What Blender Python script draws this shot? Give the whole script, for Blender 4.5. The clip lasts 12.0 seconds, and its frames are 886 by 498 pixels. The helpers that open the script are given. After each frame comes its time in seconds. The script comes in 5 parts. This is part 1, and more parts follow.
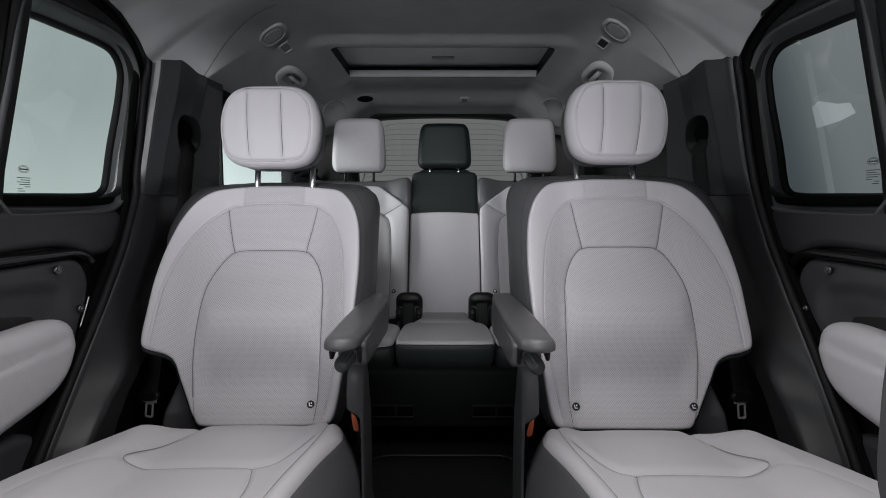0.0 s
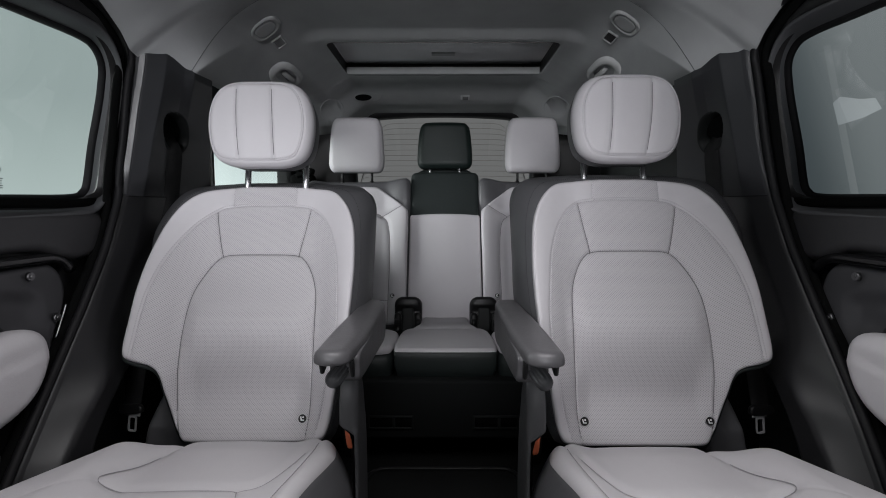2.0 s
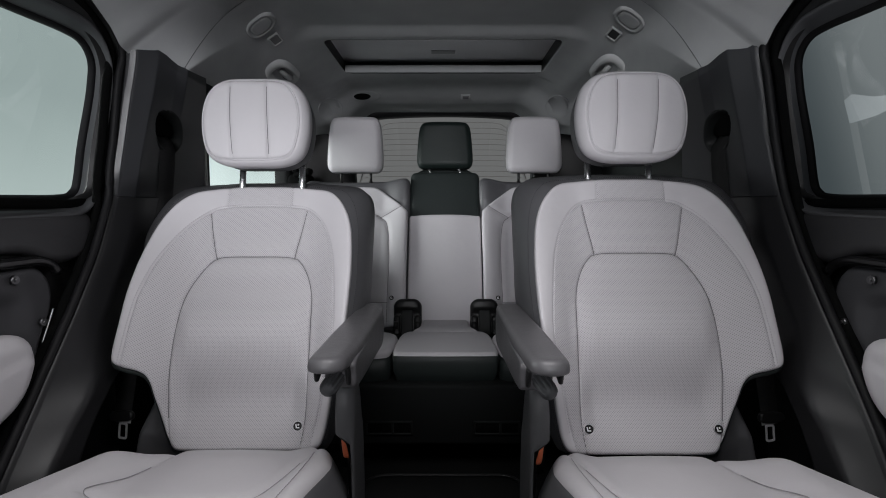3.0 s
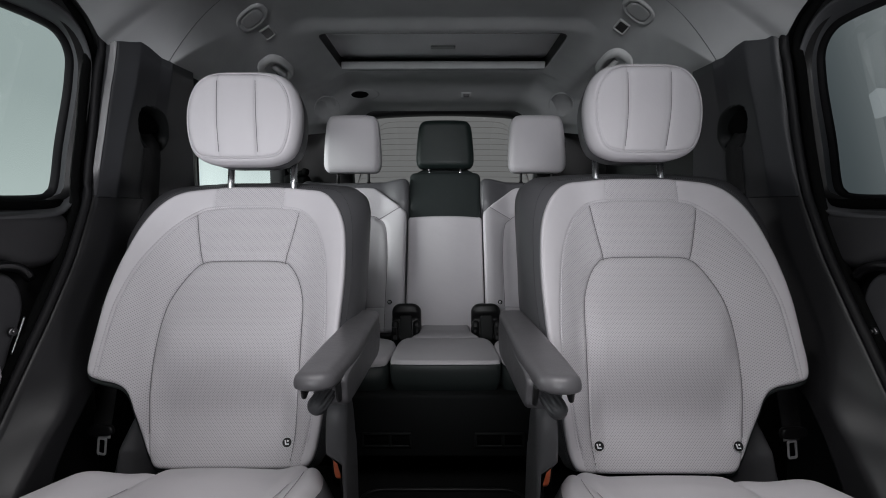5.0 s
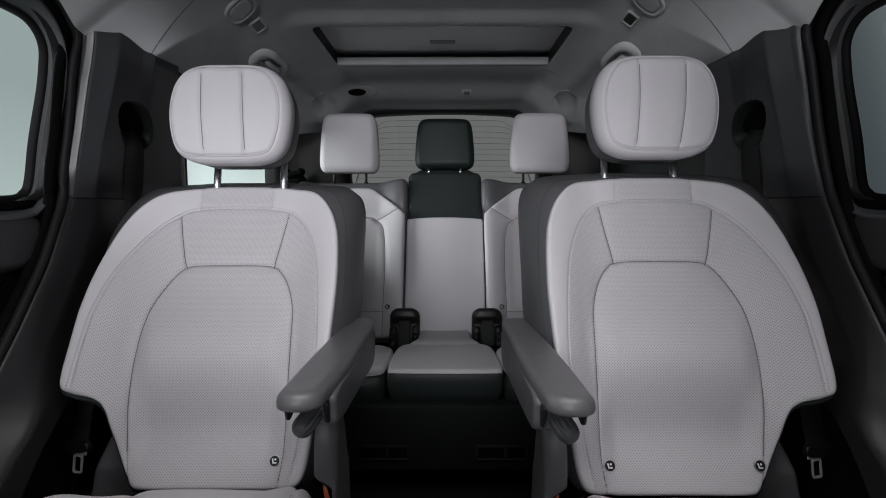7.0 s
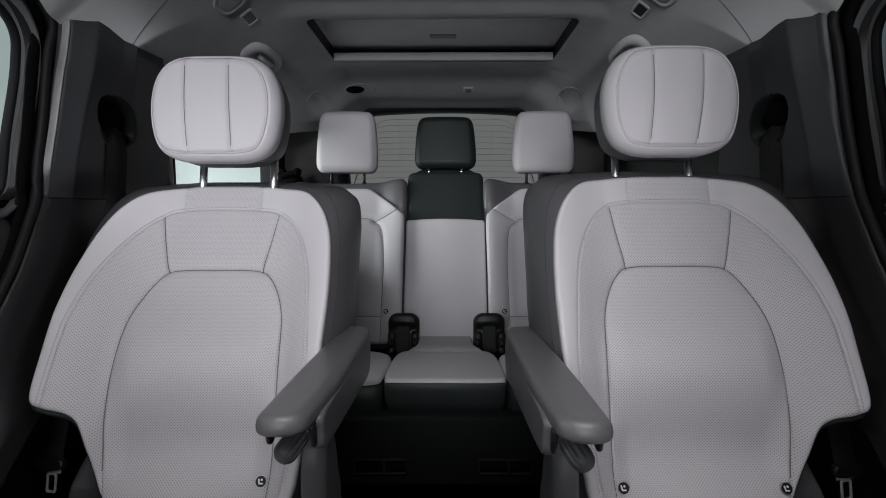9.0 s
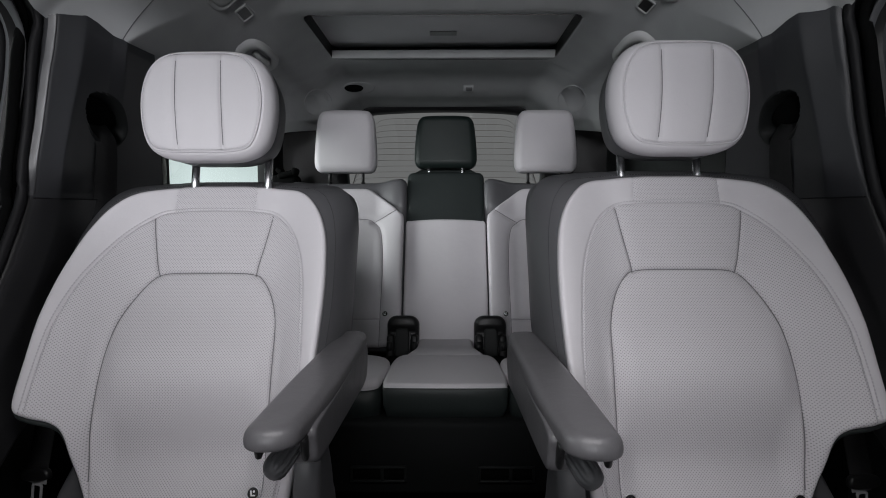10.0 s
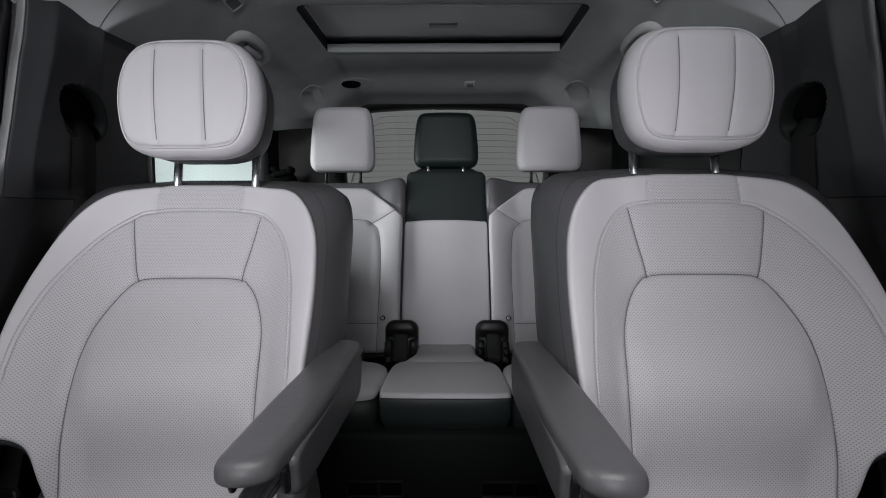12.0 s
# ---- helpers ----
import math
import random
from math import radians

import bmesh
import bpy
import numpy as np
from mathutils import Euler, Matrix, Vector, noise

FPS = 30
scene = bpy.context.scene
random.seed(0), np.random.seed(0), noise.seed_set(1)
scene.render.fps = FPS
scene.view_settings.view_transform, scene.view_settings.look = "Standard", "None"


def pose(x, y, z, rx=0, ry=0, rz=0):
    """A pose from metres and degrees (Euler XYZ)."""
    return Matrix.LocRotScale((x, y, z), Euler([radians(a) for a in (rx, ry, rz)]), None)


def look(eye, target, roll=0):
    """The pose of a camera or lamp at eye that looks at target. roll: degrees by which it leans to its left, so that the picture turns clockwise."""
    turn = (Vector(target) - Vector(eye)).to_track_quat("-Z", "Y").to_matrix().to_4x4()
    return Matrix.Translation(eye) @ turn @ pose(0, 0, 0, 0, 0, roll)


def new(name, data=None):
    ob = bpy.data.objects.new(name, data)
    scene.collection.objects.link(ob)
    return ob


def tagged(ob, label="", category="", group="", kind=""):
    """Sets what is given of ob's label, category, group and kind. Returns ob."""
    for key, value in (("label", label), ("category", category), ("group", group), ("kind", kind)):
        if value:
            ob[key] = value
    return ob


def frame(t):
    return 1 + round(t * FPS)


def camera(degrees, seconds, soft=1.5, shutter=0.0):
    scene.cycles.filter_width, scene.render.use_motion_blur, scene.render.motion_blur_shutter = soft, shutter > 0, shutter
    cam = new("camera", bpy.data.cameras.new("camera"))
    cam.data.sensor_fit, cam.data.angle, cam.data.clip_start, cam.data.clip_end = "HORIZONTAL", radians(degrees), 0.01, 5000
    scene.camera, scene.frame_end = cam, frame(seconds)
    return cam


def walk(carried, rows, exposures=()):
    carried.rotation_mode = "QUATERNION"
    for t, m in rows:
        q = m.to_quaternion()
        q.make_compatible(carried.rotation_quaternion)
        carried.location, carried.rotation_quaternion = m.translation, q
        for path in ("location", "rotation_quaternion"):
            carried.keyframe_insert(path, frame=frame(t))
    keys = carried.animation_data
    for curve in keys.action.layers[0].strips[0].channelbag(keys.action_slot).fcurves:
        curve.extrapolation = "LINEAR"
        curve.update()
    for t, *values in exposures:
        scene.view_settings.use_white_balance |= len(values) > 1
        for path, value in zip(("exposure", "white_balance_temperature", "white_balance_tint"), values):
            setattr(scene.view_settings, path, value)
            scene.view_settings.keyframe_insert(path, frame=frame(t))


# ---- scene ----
cam = camera(83.8, 12.0, soft=1.0)
METRES, EYE, TILT, LEAN, TURN = 0.40, 0.80, -5.0, 0.0, 0.0
ROWS = [
    (0.0, 0.0, 0.0, 0.0, 0.0, 0.0, -0.0),
    (0.5, 0.002, 0.0405, 0.003, 0.04, 0.04, 0.02),
    (1.0, 0.0027, 0.0836, 0.0081, 0.05, 0.07, 0.0),
    (1.5, 0.0033, 0.1235, 0.0126, 0.06, 0.11, 0.01),
    (2.0, 0.005, 0.166, 0.0184, 0.09, 0.13, 0.02),
    (2.5, 0.0062, 0.2059, 0.023, 0.11, 0.15, 0.02),
    (3.0, 0.0075, 0.2492, 0.0269, 0.12, 0.19, 0.02),
    (5.0, 0.0128, 0.4167, 0.04, 0.19, 0.35, 0.04),
    (5.5, 0.0157, 0.457, 0.0438, 0.23, 0.39, 0.06),
    (6.0, 0.0167, 0.5, 0.0481, 0.25, 0.42, 0.06),
    (6.5, 0.0173, 0.5396, 0.0528, 0.25, 0.43, 0.06),
    (7.0, 0.0187, 0.5826, 0.0567, 0.23, 0.45, 0.05),
    (9.0, 0.0243, 0.748, 0.0684, 0.37, 0.61, 0.02),
    (9.5, 0.0271, 0.7873, 0.0739, 0.42, 0.62, 0.03),
    (10.0, 0.028, 0.8303, 0.0783, 0.44, 0.64, 0.01),
    (10.5, 0.0286, 0.8692, 0.0818, 0.45, 0.65, -0.01),
    (11.0, 0.03, 0.9115, 0.0864, 0.48, 0.65, -0.0),
    (11.5, 0.0311, 0.9509, 0.0897, 0.5, 0.65, -0.0),
    (12.0, 0.0323, 0.9944, 0.0936, 0.53, 0.65, 0.01),
]
walk(cam, [(t, pose(0, 0, EYE, TILT, LEAN, TURN) @ pose(METRES * x, METRES * y, METRES * z, 90 + pitch, roll, yaw)) for t, x, y, z, yaw, pitch, roll in ROWS])

# the cabin's light: a large soft window ahead, the studio outside
EXPOSURE = 0.0
world = bpy.data.worlds.new("studio_dim")
world.use_nodes = True
world.node_tree.nodes["Background"].inputs[0].default_value = (0.9, 0.97, 1.0, 1)
world.node_tree.nodes["Background"].inputs[1].default_value = 0.05
scene.world = world
scene.view_settings.exposure = EXPOSURE


def area_lamp(name, at, target, w, h, watts, colour=(1, 1, 1)):
    data = bpy.data.lights.new(name, "AREA")
    data.shape, data.size, data.size_y, data.energy, data.color = "RECTANGLE", w, h, watts, colour
    ob = new(name, data)
    ob.matrix_world = look(at, target)
    return ob


# a studio softbox ahead of the windscreen, and daylight through the front roof glass
area_lamp("studio_softbox_light", (-0.62, -3.60, 1.30), (0.02, 1.6, 0.80), 2.80, 0.95, 252.0, (0.955, 0.957, 1.0))
area_lamp("front_roof_glass_light", (0, 0.42, 1.352), (0, 0.45, 0.0), 0.95, 0.54, 7.0, (1.0, 0.985, 1.0)).data.spread = radians(128)
area_lamp("studio_side_light", (-2.30, 1.68, 1.18), (-0.38, 2.22, 0.90), 0.80, 0.50, 46.0, (0.96, 1.0, 1.0))

# ---- materials ----


def material(name, colour, rough=0.5, metal=0.0, grain=0.0, scale=400.0, mottle=0.06, wide=6.0, spec=0.5):
    """A painted, moulded or woven surface: mottling at a wide scale, and grain as bump and as fine tint."""
    m = bpy.data.materials.new(name)
    m.use_nodes = True
    nt = m.node_tree
    b = nt.nodes["Principled BSDF"]
    b.inputs["Roughness"].default_value, b.inputs["Metallic"].default_value = rough, metal
    b.inputs["Specular IOR Level"].default_value = spec
    co = nt.nodes.new("ShaderNodeTexCoord")
    big = nt.nodes.new("ShaderNodeTexNoise")
    big.inputs["Scale"].default_value, big.inputs["Detail"].default_value = wide, 5
    nt.links.new(co.outputs["Object"], big.inputs["Vector"])
    fine = nt.nodes.new("ShaderNodeTexNoise")
    fine.inputs["Scale"].default_value, fine.inputs["Detail"].default_value = scale, 2
    nt.links.new(co.outputs["Object"], fine.inputs["Vector"])
    add = nt.nodes.new("ShaderNodeMath")
    add.operation = "MULTIPLY_ADD"
    add.inputs[1].default_value = 0.35
    nt.links.new(fine.outputs["Fac"], add.inputs[0])
    nt.links.new(big.outputs["Fac"], add.inputs[2])
    ramp = nt.nodes.new("ShaderNodeMapRange")
    ramp.inputs["From Min"].default_value, ramp.inputs["From Max"].default_value = 0.35, 1.0
    ramp.inputs["To Min"].default_value, ramp.inputs["To Max"].default_value = 1 - mottle, 1 + mottle
    nt.links.new(add.outputs[0], ramp.inputs["Value"])
    mul = nt.nodes.new("ShaderNodeVectorMath")
    mul.operation = "SCALE"
    mul.inputs[0].default_value = colour
    nt.links.new(ramp.outputs[0], mul.inputs["Scale"])
    nt.links.new(mul.outputs[0], b.inputs["Base Color"])
    rr = nt.nodes.new("ShaderNodeMapRange")
    rr.inputs["To Min"].default_value, rr.inputs["To Max"].default_value = max(rough - 0.08, 0.03), min(rough + 0.08, 1)
    nt.links.new(big.outputs["Fac"], rr.inputs["Value"])
    nt.links.new(rr.outputs[0], b.inputs["Roughness"])
    if grain:
        bump = nt.nodes.new("ShaderNodeBump")
        bump.inputs["Strength"].default_value, bump.inputs["Distance"].default_value = grain, 0.0006
        nt.links.new(fine.outputs["Fac"], bump.inputs["Height"])
        nt.links.new(bump.outputs[0], b.inputs["Normal"])
    return m


def leather(name, colour, rough=0.45, holes=False, crease=0.25):
    """Grained leather; holes adds the staggered perforation, laid out on the panel's own plane in metres."""
    m = material(name, colour, rough, mottle=0.035, wide=9.0)
    nt = m.node_tree
    b = nt.nodes["Principled BSDF"]
    mul = b.inputs["Base Color"].links[0].from_node
    uv = nt.nodes.new("ShaderNodeUVMap")
    cell = nt.nodes.new("ShaderNodeTexVoronoi")
    cell.inputs["Scale"].default_value = 620
    nt.links.new(uv.outputs[0], cell.inputs["Vector"])
    soft = nt.nodes.new("ShaderNodeTexNoise")
    soft.inputs["Scale"].default_value, soft.inputs["Detail"].default_value = 26, 4
    nt.links.new(uv.outputs[0], soft.inputs["Vector"])
    b1 = nt.nodes.new("ShaderNodeBump")
    b1.inputs["Strength"].default_value, b1.inputs["Distance"].default_value = crease, 0.004
    nt.links.new(soft.outputs["Fac"], b1.inputs["Height"])
    b2 = nt.nodes.new("ShaderNodeBump")
    b2.inputs["Strength"].default_value, b2.inputs["Distance"].default_value = 0.25, 0.0004
    nt.links.new(cell.outputs["Distance"], b2.inputs["Height"])
    nt.links.new(b1.outputs[0], b2.inputs["Normal"])
    nt.links.new(b2.outputs[0], b.inputs["Normal"])
    if holes:
        def op(kind, a, c=None):
            n = nt.nodes.new("ShaderNodeMath")
            n.operation = kind
            for i, v in enumerate((a, c)):
                if v is None:
                    continue
                if isinstance(v, (int, float)):
                    n.inputs[i].default_value = v
                else:
                    nt.links.new(v, n.inputs[i])
            return n.outputs[0]
        sep = nt.nodes.new("ShaderNodeSeparateXYZ")
        nt.links.new(uv.outputs[0], sep.inputs[0])
        row = op("DIVIDE", sep.outputs[1], 0.0026)
        line = op("FLOOR", row)
        shift = op("MULTIPLY", op("MODULO", op("ADD", line, 1000.0), 2.0), 0.5)
        col = op("ADD", op("DIVIDE", sep.outputs[0], 0.0052), shift)
        dx = op("MULTIPLY", op("SUBTRACT", op("FRACT", op("ADD", col, 1000.0)), 0.5), 0.0052)
        dy = op("MULTIPLY", op("SUBTRACT", op("FRACT", op("ADD", row, 1000.0)), 0.5), 0.0026)
        cellpos, odd, split = (nt.nodes.new("ShaderNode" + k) for k in ("CombineXYZ", "TexWhiteNoise", "SeparateColor"))
        nt.links.new(op("FLOOR", col), cellpos.inputs[0])
        nt.links.new(line, cellpos.inputs[1])
        nt.links.new(cellpos.outputs[0], odd.inputs["Vector"])
        nt.links.new(odd.outputs["Color"], split.inputs[0])
        dx = op("ADD", dx, op("MULTIPLY", op("SUBTRACT", split.outputs[0], 0.5), 0.0003))
        dy = op("ADD", dy, op("MULTIPLY", op("SUBTRACT", split.outputs[1], 0.5), 0.0003))
        r = op("SQRT", op("ADD", op("POWER", op("ABSOLUTE", dx), 2.0), op("POWER", op("ABSOLUTE", dy), 2.0)))
        pit = nt.nodes.new("ShaderNodeMapRange")
        pit.interpolation_type = "SMOOTHSTEP"
        pit.inputs["From Min"].default_value, pit.inputs["From Max"].default_value = 0.00050, 0.00118
        nt.links.new(r, pit.inputs["Value"])
        dark = nt.nodes.new("ShaderNodeMix")
        dark.data_type = "RGBA"
        dark.inputs["A"].default_value = (0.25, 0.247, 0.253, 1)
        nt.links.new(pit.outputs[0], dark.inputs["Factor"])
        nt.links.new(mul.outputs[0], dark.inputs["B"])
        nt.links.new(dark.outputs["Result"], b.inputs["Base Color"])
    return m


def glass(name, tint, rear_tint=None):
    """Tinted glass; a second tint, if given, paints in a dimmer look towards the rear of the pane."""
    m = bpy.data.materials.new(name)
    m.use_nodes = True
    nt = m.node_tree
    nt.nodes.remove(nt.nodes["Principled BSDF"])
    clear, shine, mix, fres = (nt.nodes.new("ShaderNode" + k) for k in ("BsdfTransparent", "BsdfGlossy", "MixShader", "Fresnel"))
    clear.inputs[0].default_value = (*tint, 1)
    if rear_tint:
        co, sep, rng, two = (nt.nodes.new("ShaderNode" + k) for k in ("TexCoord", "SeparateXYZ", "MapRange", "Mix"))
        nt.links.new(co.outputs["Object"], sep.inputs[0])
        nt.links.new(sep.outputs[1], rng.inputs["Value"])
        rng.interpolation_type = "SMOOTHSTEP"
        rng.inputs["From Min"].default_value, rng.inputs["From Max"].default_value = 1.02, 1.24
        two.data_type = "RGBA"
        two.inputs["A"].default_value, two.inputs["B"].default_value = (*tint, 1), (*rear_tint, 1)
        nt.links.new(rng.outputs[0], two.inputs["Factor"])
        nt.links.new(two.outputs["Result"], clear.inputs[0])
    shine.inputs["Roughness"].default_value = 0.02
    fres.inputs["IOR"].default_value = 1.5
    nt.links.new(fres.outputs[0], mix.inputs[0])
    nt.links.new(clear.outputs[0], mix.inputs[1])
    nt.links.new(shine.outputs[0], mix.inputs[2])
    nt.links.new(mix.outputs[0], nt.nodes["Material Output"].inputs[0])
    return m


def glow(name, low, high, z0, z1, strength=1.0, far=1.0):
    """A surface that emits its own light: its colour goes from low to high between the heights z0 and z1, and far
    brightens it towards the rear.
    """
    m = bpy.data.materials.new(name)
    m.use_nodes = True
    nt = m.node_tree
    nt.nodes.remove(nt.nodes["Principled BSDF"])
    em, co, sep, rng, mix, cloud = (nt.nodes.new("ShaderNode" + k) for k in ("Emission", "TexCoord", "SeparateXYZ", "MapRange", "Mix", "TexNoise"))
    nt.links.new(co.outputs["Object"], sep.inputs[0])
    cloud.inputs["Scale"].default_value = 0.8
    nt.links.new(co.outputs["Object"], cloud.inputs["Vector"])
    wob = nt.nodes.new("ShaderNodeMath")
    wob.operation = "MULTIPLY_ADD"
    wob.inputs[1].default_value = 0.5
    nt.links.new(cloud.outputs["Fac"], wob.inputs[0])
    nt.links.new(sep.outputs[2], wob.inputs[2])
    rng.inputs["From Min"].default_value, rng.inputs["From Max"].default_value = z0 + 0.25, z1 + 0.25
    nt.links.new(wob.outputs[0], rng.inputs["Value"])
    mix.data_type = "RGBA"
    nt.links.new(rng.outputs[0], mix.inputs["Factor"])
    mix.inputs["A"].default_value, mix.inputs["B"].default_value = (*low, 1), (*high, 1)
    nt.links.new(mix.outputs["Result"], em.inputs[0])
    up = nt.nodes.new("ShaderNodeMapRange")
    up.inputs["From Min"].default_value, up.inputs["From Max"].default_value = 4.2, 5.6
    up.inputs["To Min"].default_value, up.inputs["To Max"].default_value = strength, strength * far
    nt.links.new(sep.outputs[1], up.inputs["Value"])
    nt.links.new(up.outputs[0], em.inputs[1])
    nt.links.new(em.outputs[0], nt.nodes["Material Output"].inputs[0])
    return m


LIGHT = leather("pale_grey_leather", (0.50, 0.485, 0.505), 0.56)
PERF = leather("perforated_pale_leather", (0.47, 0.455, 0.475), 0.58, holes=True)
CHARCOAL = leather("charcoal_leather", (0.084, 0.084, 0.0895), 0.45)
DARKPAD = leather("dark_waist_leather", (0.026, 0.026, 0.028), 0.5)
ARM = leather("armrest_leather", (0.076, 0.074, 0.079), 0.42)
BLACKHIDE = leather("black_leather", (0.0185, 0.0235, 0.0230), 0.48)
GREENHIDE = leather("greenish_black_leather", (0.0050, 0.0108, 0.0096), 0.55)
for hide, shine in ((BLACKHIDE, 0.3), (GREENHIDE, 0.4), (LIGHT, 0.35), (PERF, 0.35)):
    hide.node_tree.nodes["Principled BSDF"].inputs["Specular IOR Level"].default_value = shine
# dark tubes laid in the seams, with the crease's shade in their colour
SEAMDARK = material("seam_crease_shade", (0.15, 0.146, 0.152), 0.8)
SOFTSEAM = material("pale_thread_and_seam_shade", (0.29, 0.282, 0.292), 0.8)
EDGESHEEN = material("painted_edge_sheen", (0.042, 0.043, 0.046), 0.36, grain=0.3, scale=900)
THREAD = material("pale_thread", (0.42, 0.41, 0.43), 0.7)
THREADDARK = material("dark_thread", (0.020, 0.020, 0.021), 0.7)
TRIM = material("charcoal_trim_plastic", (0.044, 0.044, 0.048), 0.48, grain=0.5, scale=900, spec=0.4)
FRAMETRIM = material("window_frame_plastic", (0.080, 0.081, 0.086), 0.5, grain=0.4, scale=900, spec=0.3)
COLUMN = material("recliner_cover_plastic", (0.066, 0.066, 0.070), 0.45, grain=0.4, scale=900, spec=0.4)
PILLARTRIM = material("pillar_trim_plastic", (0.030, 0.031, 0.034), 0.38, grain=0.3, scale=900, spec=0.24)
LOWERTRIM = material("lower_pillar_plastic", (0.020, 0.020, 0.0215), 0.36, grain=0.3, scale=900, spec=0.42)
BELTTRIM = material("belt_panel_plastic", (0.045, 0.046, 0.049), 0.55, grain=0.5, scale=900, spec=0.35)
BLACK = material("black_plastic", (0.0075, 0.0075, 0.008), 0.45, grain=0.3, scale=900, spec=0.35)
GLOSSBLACK = material("gloss_black_strip", (0.006, 0.006, 0.0065), 0.16)
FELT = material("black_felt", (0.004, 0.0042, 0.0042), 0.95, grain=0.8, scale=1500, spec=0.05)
RUBBER = material("rubber_seal", (0.008, 0.008, 0.009), 0.6, spec=0.22)
CARPET = material("black_carpet", (0.0125, 0.0130, 0.0130), 0.95, grain=1.0, scale=1200, spec=0.05)
HEADLINER = material("headliner_suede", (0.345, 0.352, 0.355), 0.95, grain=0.6, scale=1500, mottle=0.09, wide=11.0, spec=0.15)
HEADPLASTIC = material("headliner_plastic", (0.325, 0.332, 0.332), 0.7, grain=0.3, scale=900)
BEZEL = material("handle_bezel_plastic", (0.41, 0.415, 0.415), 0.6, grain=0.3, scale=900)
PLINTH = material("black_plinth_carpet", (0.0100, 0.0110, 0.0112), 0.9, grain=0.8, scale=1200, spec=0.1)
DARKTRIM = material("rear_trim_plastic", (0.012, 0.0135, 0.0135), 0.6, grain=0.5, scale=900, spec=0.25)
CHROME = material("polished_chrome", (0.92, 0.92, 0.94), 0.27, metal=1.0)
ZINC = material("worn_zinc", (0.27, 0.27, 0.28), 0.38)
SCREW = material("dark_screw_steel", (0.16, 0.16, 0.165), 0.35, metal=1.0)
STEEL = material("satin_steel", (0.50, 0.50, 0.51), 0.32, metal=1.0)
ORANGE = material("orange_plastic", (0.52, 0.115, 0.045), 0.42)
WEBBING = material("black_webbing", (0.007, 0.007, 0.0075), 0.8, grain=1.0, scale=1800)
WHITE = material("white_print", (0.72, 0.72, 0.74), 0.6)
GREYPRINT = material("grey_glass_print", (0.16, 0.17, 0.17), 0.6)
DOORGLASS = glass("tinted_door_glass", (0.92, 0.96, 0.955))
# right pane: the dimmer light through its rear is put into this tint
REARDIMGLASS = glass("rear_dimmed_door_glass", (0.98, 0.99, 0.99), (0.36, 0.40, 0.42))
PRIVACY = glass("privacy_glass", (0.93, 0.95, 0.95))
WIRE = material("heating_wire", (0.10, 0.08, 0.07), 0.6)
RECESS = material("dark_plastic_and_recess_shade", (0.10, 0.10, 0.104), 0.7, grain=0.4, scale=900)
SMOKED = material("smoked_sensor_plastic", (0.10, 0.10, 0.102), 0.2)
BLIND = material("sunroof_blind", (0.56, 0.56, 0.575), 0.8, grain=0.5, scale=1500)

# ---- shapes ----


def spline(pts, n, closed=False):
    """A smooth curve through a few control points, at n even steps."""
    p = np.array(pts, float)
    k = len(p)
    out = []
    for i in range(k if closed else k - 1):
        a, b, c, d = (p[(i + j) % k] if closed else p[min(max(i + j, 0), k - 1)] for j in (-1, 0, 1, 2))
        for t in np.linspace(0, 1, 24, endpoint=False):
            out.append(0.5 * (2 * b + (c - a) * t + (2 * a - 5 * b + 4 * c - d) * t * t + (3 * b - a - 3 * c + d) * t ** 3))
    out.append(p[0] if closed else p[-1])
    out = np.array(out)
    s = np.concatenate(([0], np.cumsum(np.linalg.norm(np.diff(out, axis=0), axis=1))))
    q = np.linspace(0, s[-1], n + 1)[:-1] if closed else np.linspace(0, s[-1], n)
    return np.stack([np.interp(q, s, out[:, i]) for i in range(p.shape[1])], 1)


def mirrored(half):
    """A closed outline from its right half, which runs from the top of the middle line to its foot."""
    half = [tuple(h) for h in half]
    return half + [(-u, v) for u, v in half[::-1] if u > 1e-6]


def round_rect(w, h, r, n):
    c = []
    for sx, sy, a0 in ((1, 1, 0), (-1, 1, 90), (-1, -1, 180), (1, -1, 270)):
        for a in np.linspace(a0, a0 + 90, 9):
            c.append((sx * (w / 2 - r) + r * math.cos(radians(a)), sy * (h / 2 - r) + r * math.sin(radians(a))))
    c = np.array(c + c[:1])
    s = np.concatenate(([0], np.cumsum(np.linalg.norm(np.diff(c, axis=0), axis=1))))
    q = np.linspace(0, s[-1], n + 1)[:-1]
    return np.stack([np.interp(q, s, c[:, i]) for i in (0, 1)], 1)


def near(P, line, closed=False):
    """Distance from the points P to a polyline, and the nearest places on it."""
    a = np.asarray(line, float)
    b = np.roll(a, -1, 0) if closed else a[1:]
    a = a if closed else a[:-1]
    ab = b - a
    ll = np.maximum((ab ** 2).sum(1), 1e-12)
    best, spot = np.empty(len(P)), np.empty((len(P), 2))
    for i in range(0, len(P), 4000):
        q = P[i:i + 4000]
        t = np.clip(((q[:, None] - a) * ab).sum(2) / ll, 0, 1)
        c = a + t[..., None] * ab
        d = ((q[:, None] - c) ** 2).sum(2)
        j = d.argmin(1)
        best[i:i + 4000] = np.sqrt(d[np.arange(len(q)), j])
        spot[i:i + 4000] = c[np.arange(len(q)), j]
    return best, spot


def inside(P, poly):
    poly = np.asarray(poly)
    x, y, hit = P[:, 0], P[:, 1], np.zeros(len(P), bool)
    for (x0, y0), (x1, y1) in zip(poly, np.roll(poly, -1, 0)):
        if y0 != y1:
            hit ^= ((y0 > y) != (y1 > y)) & (x < (x1 - x0) * (y - y0) / (y1 - y0) + x0)
    return hit


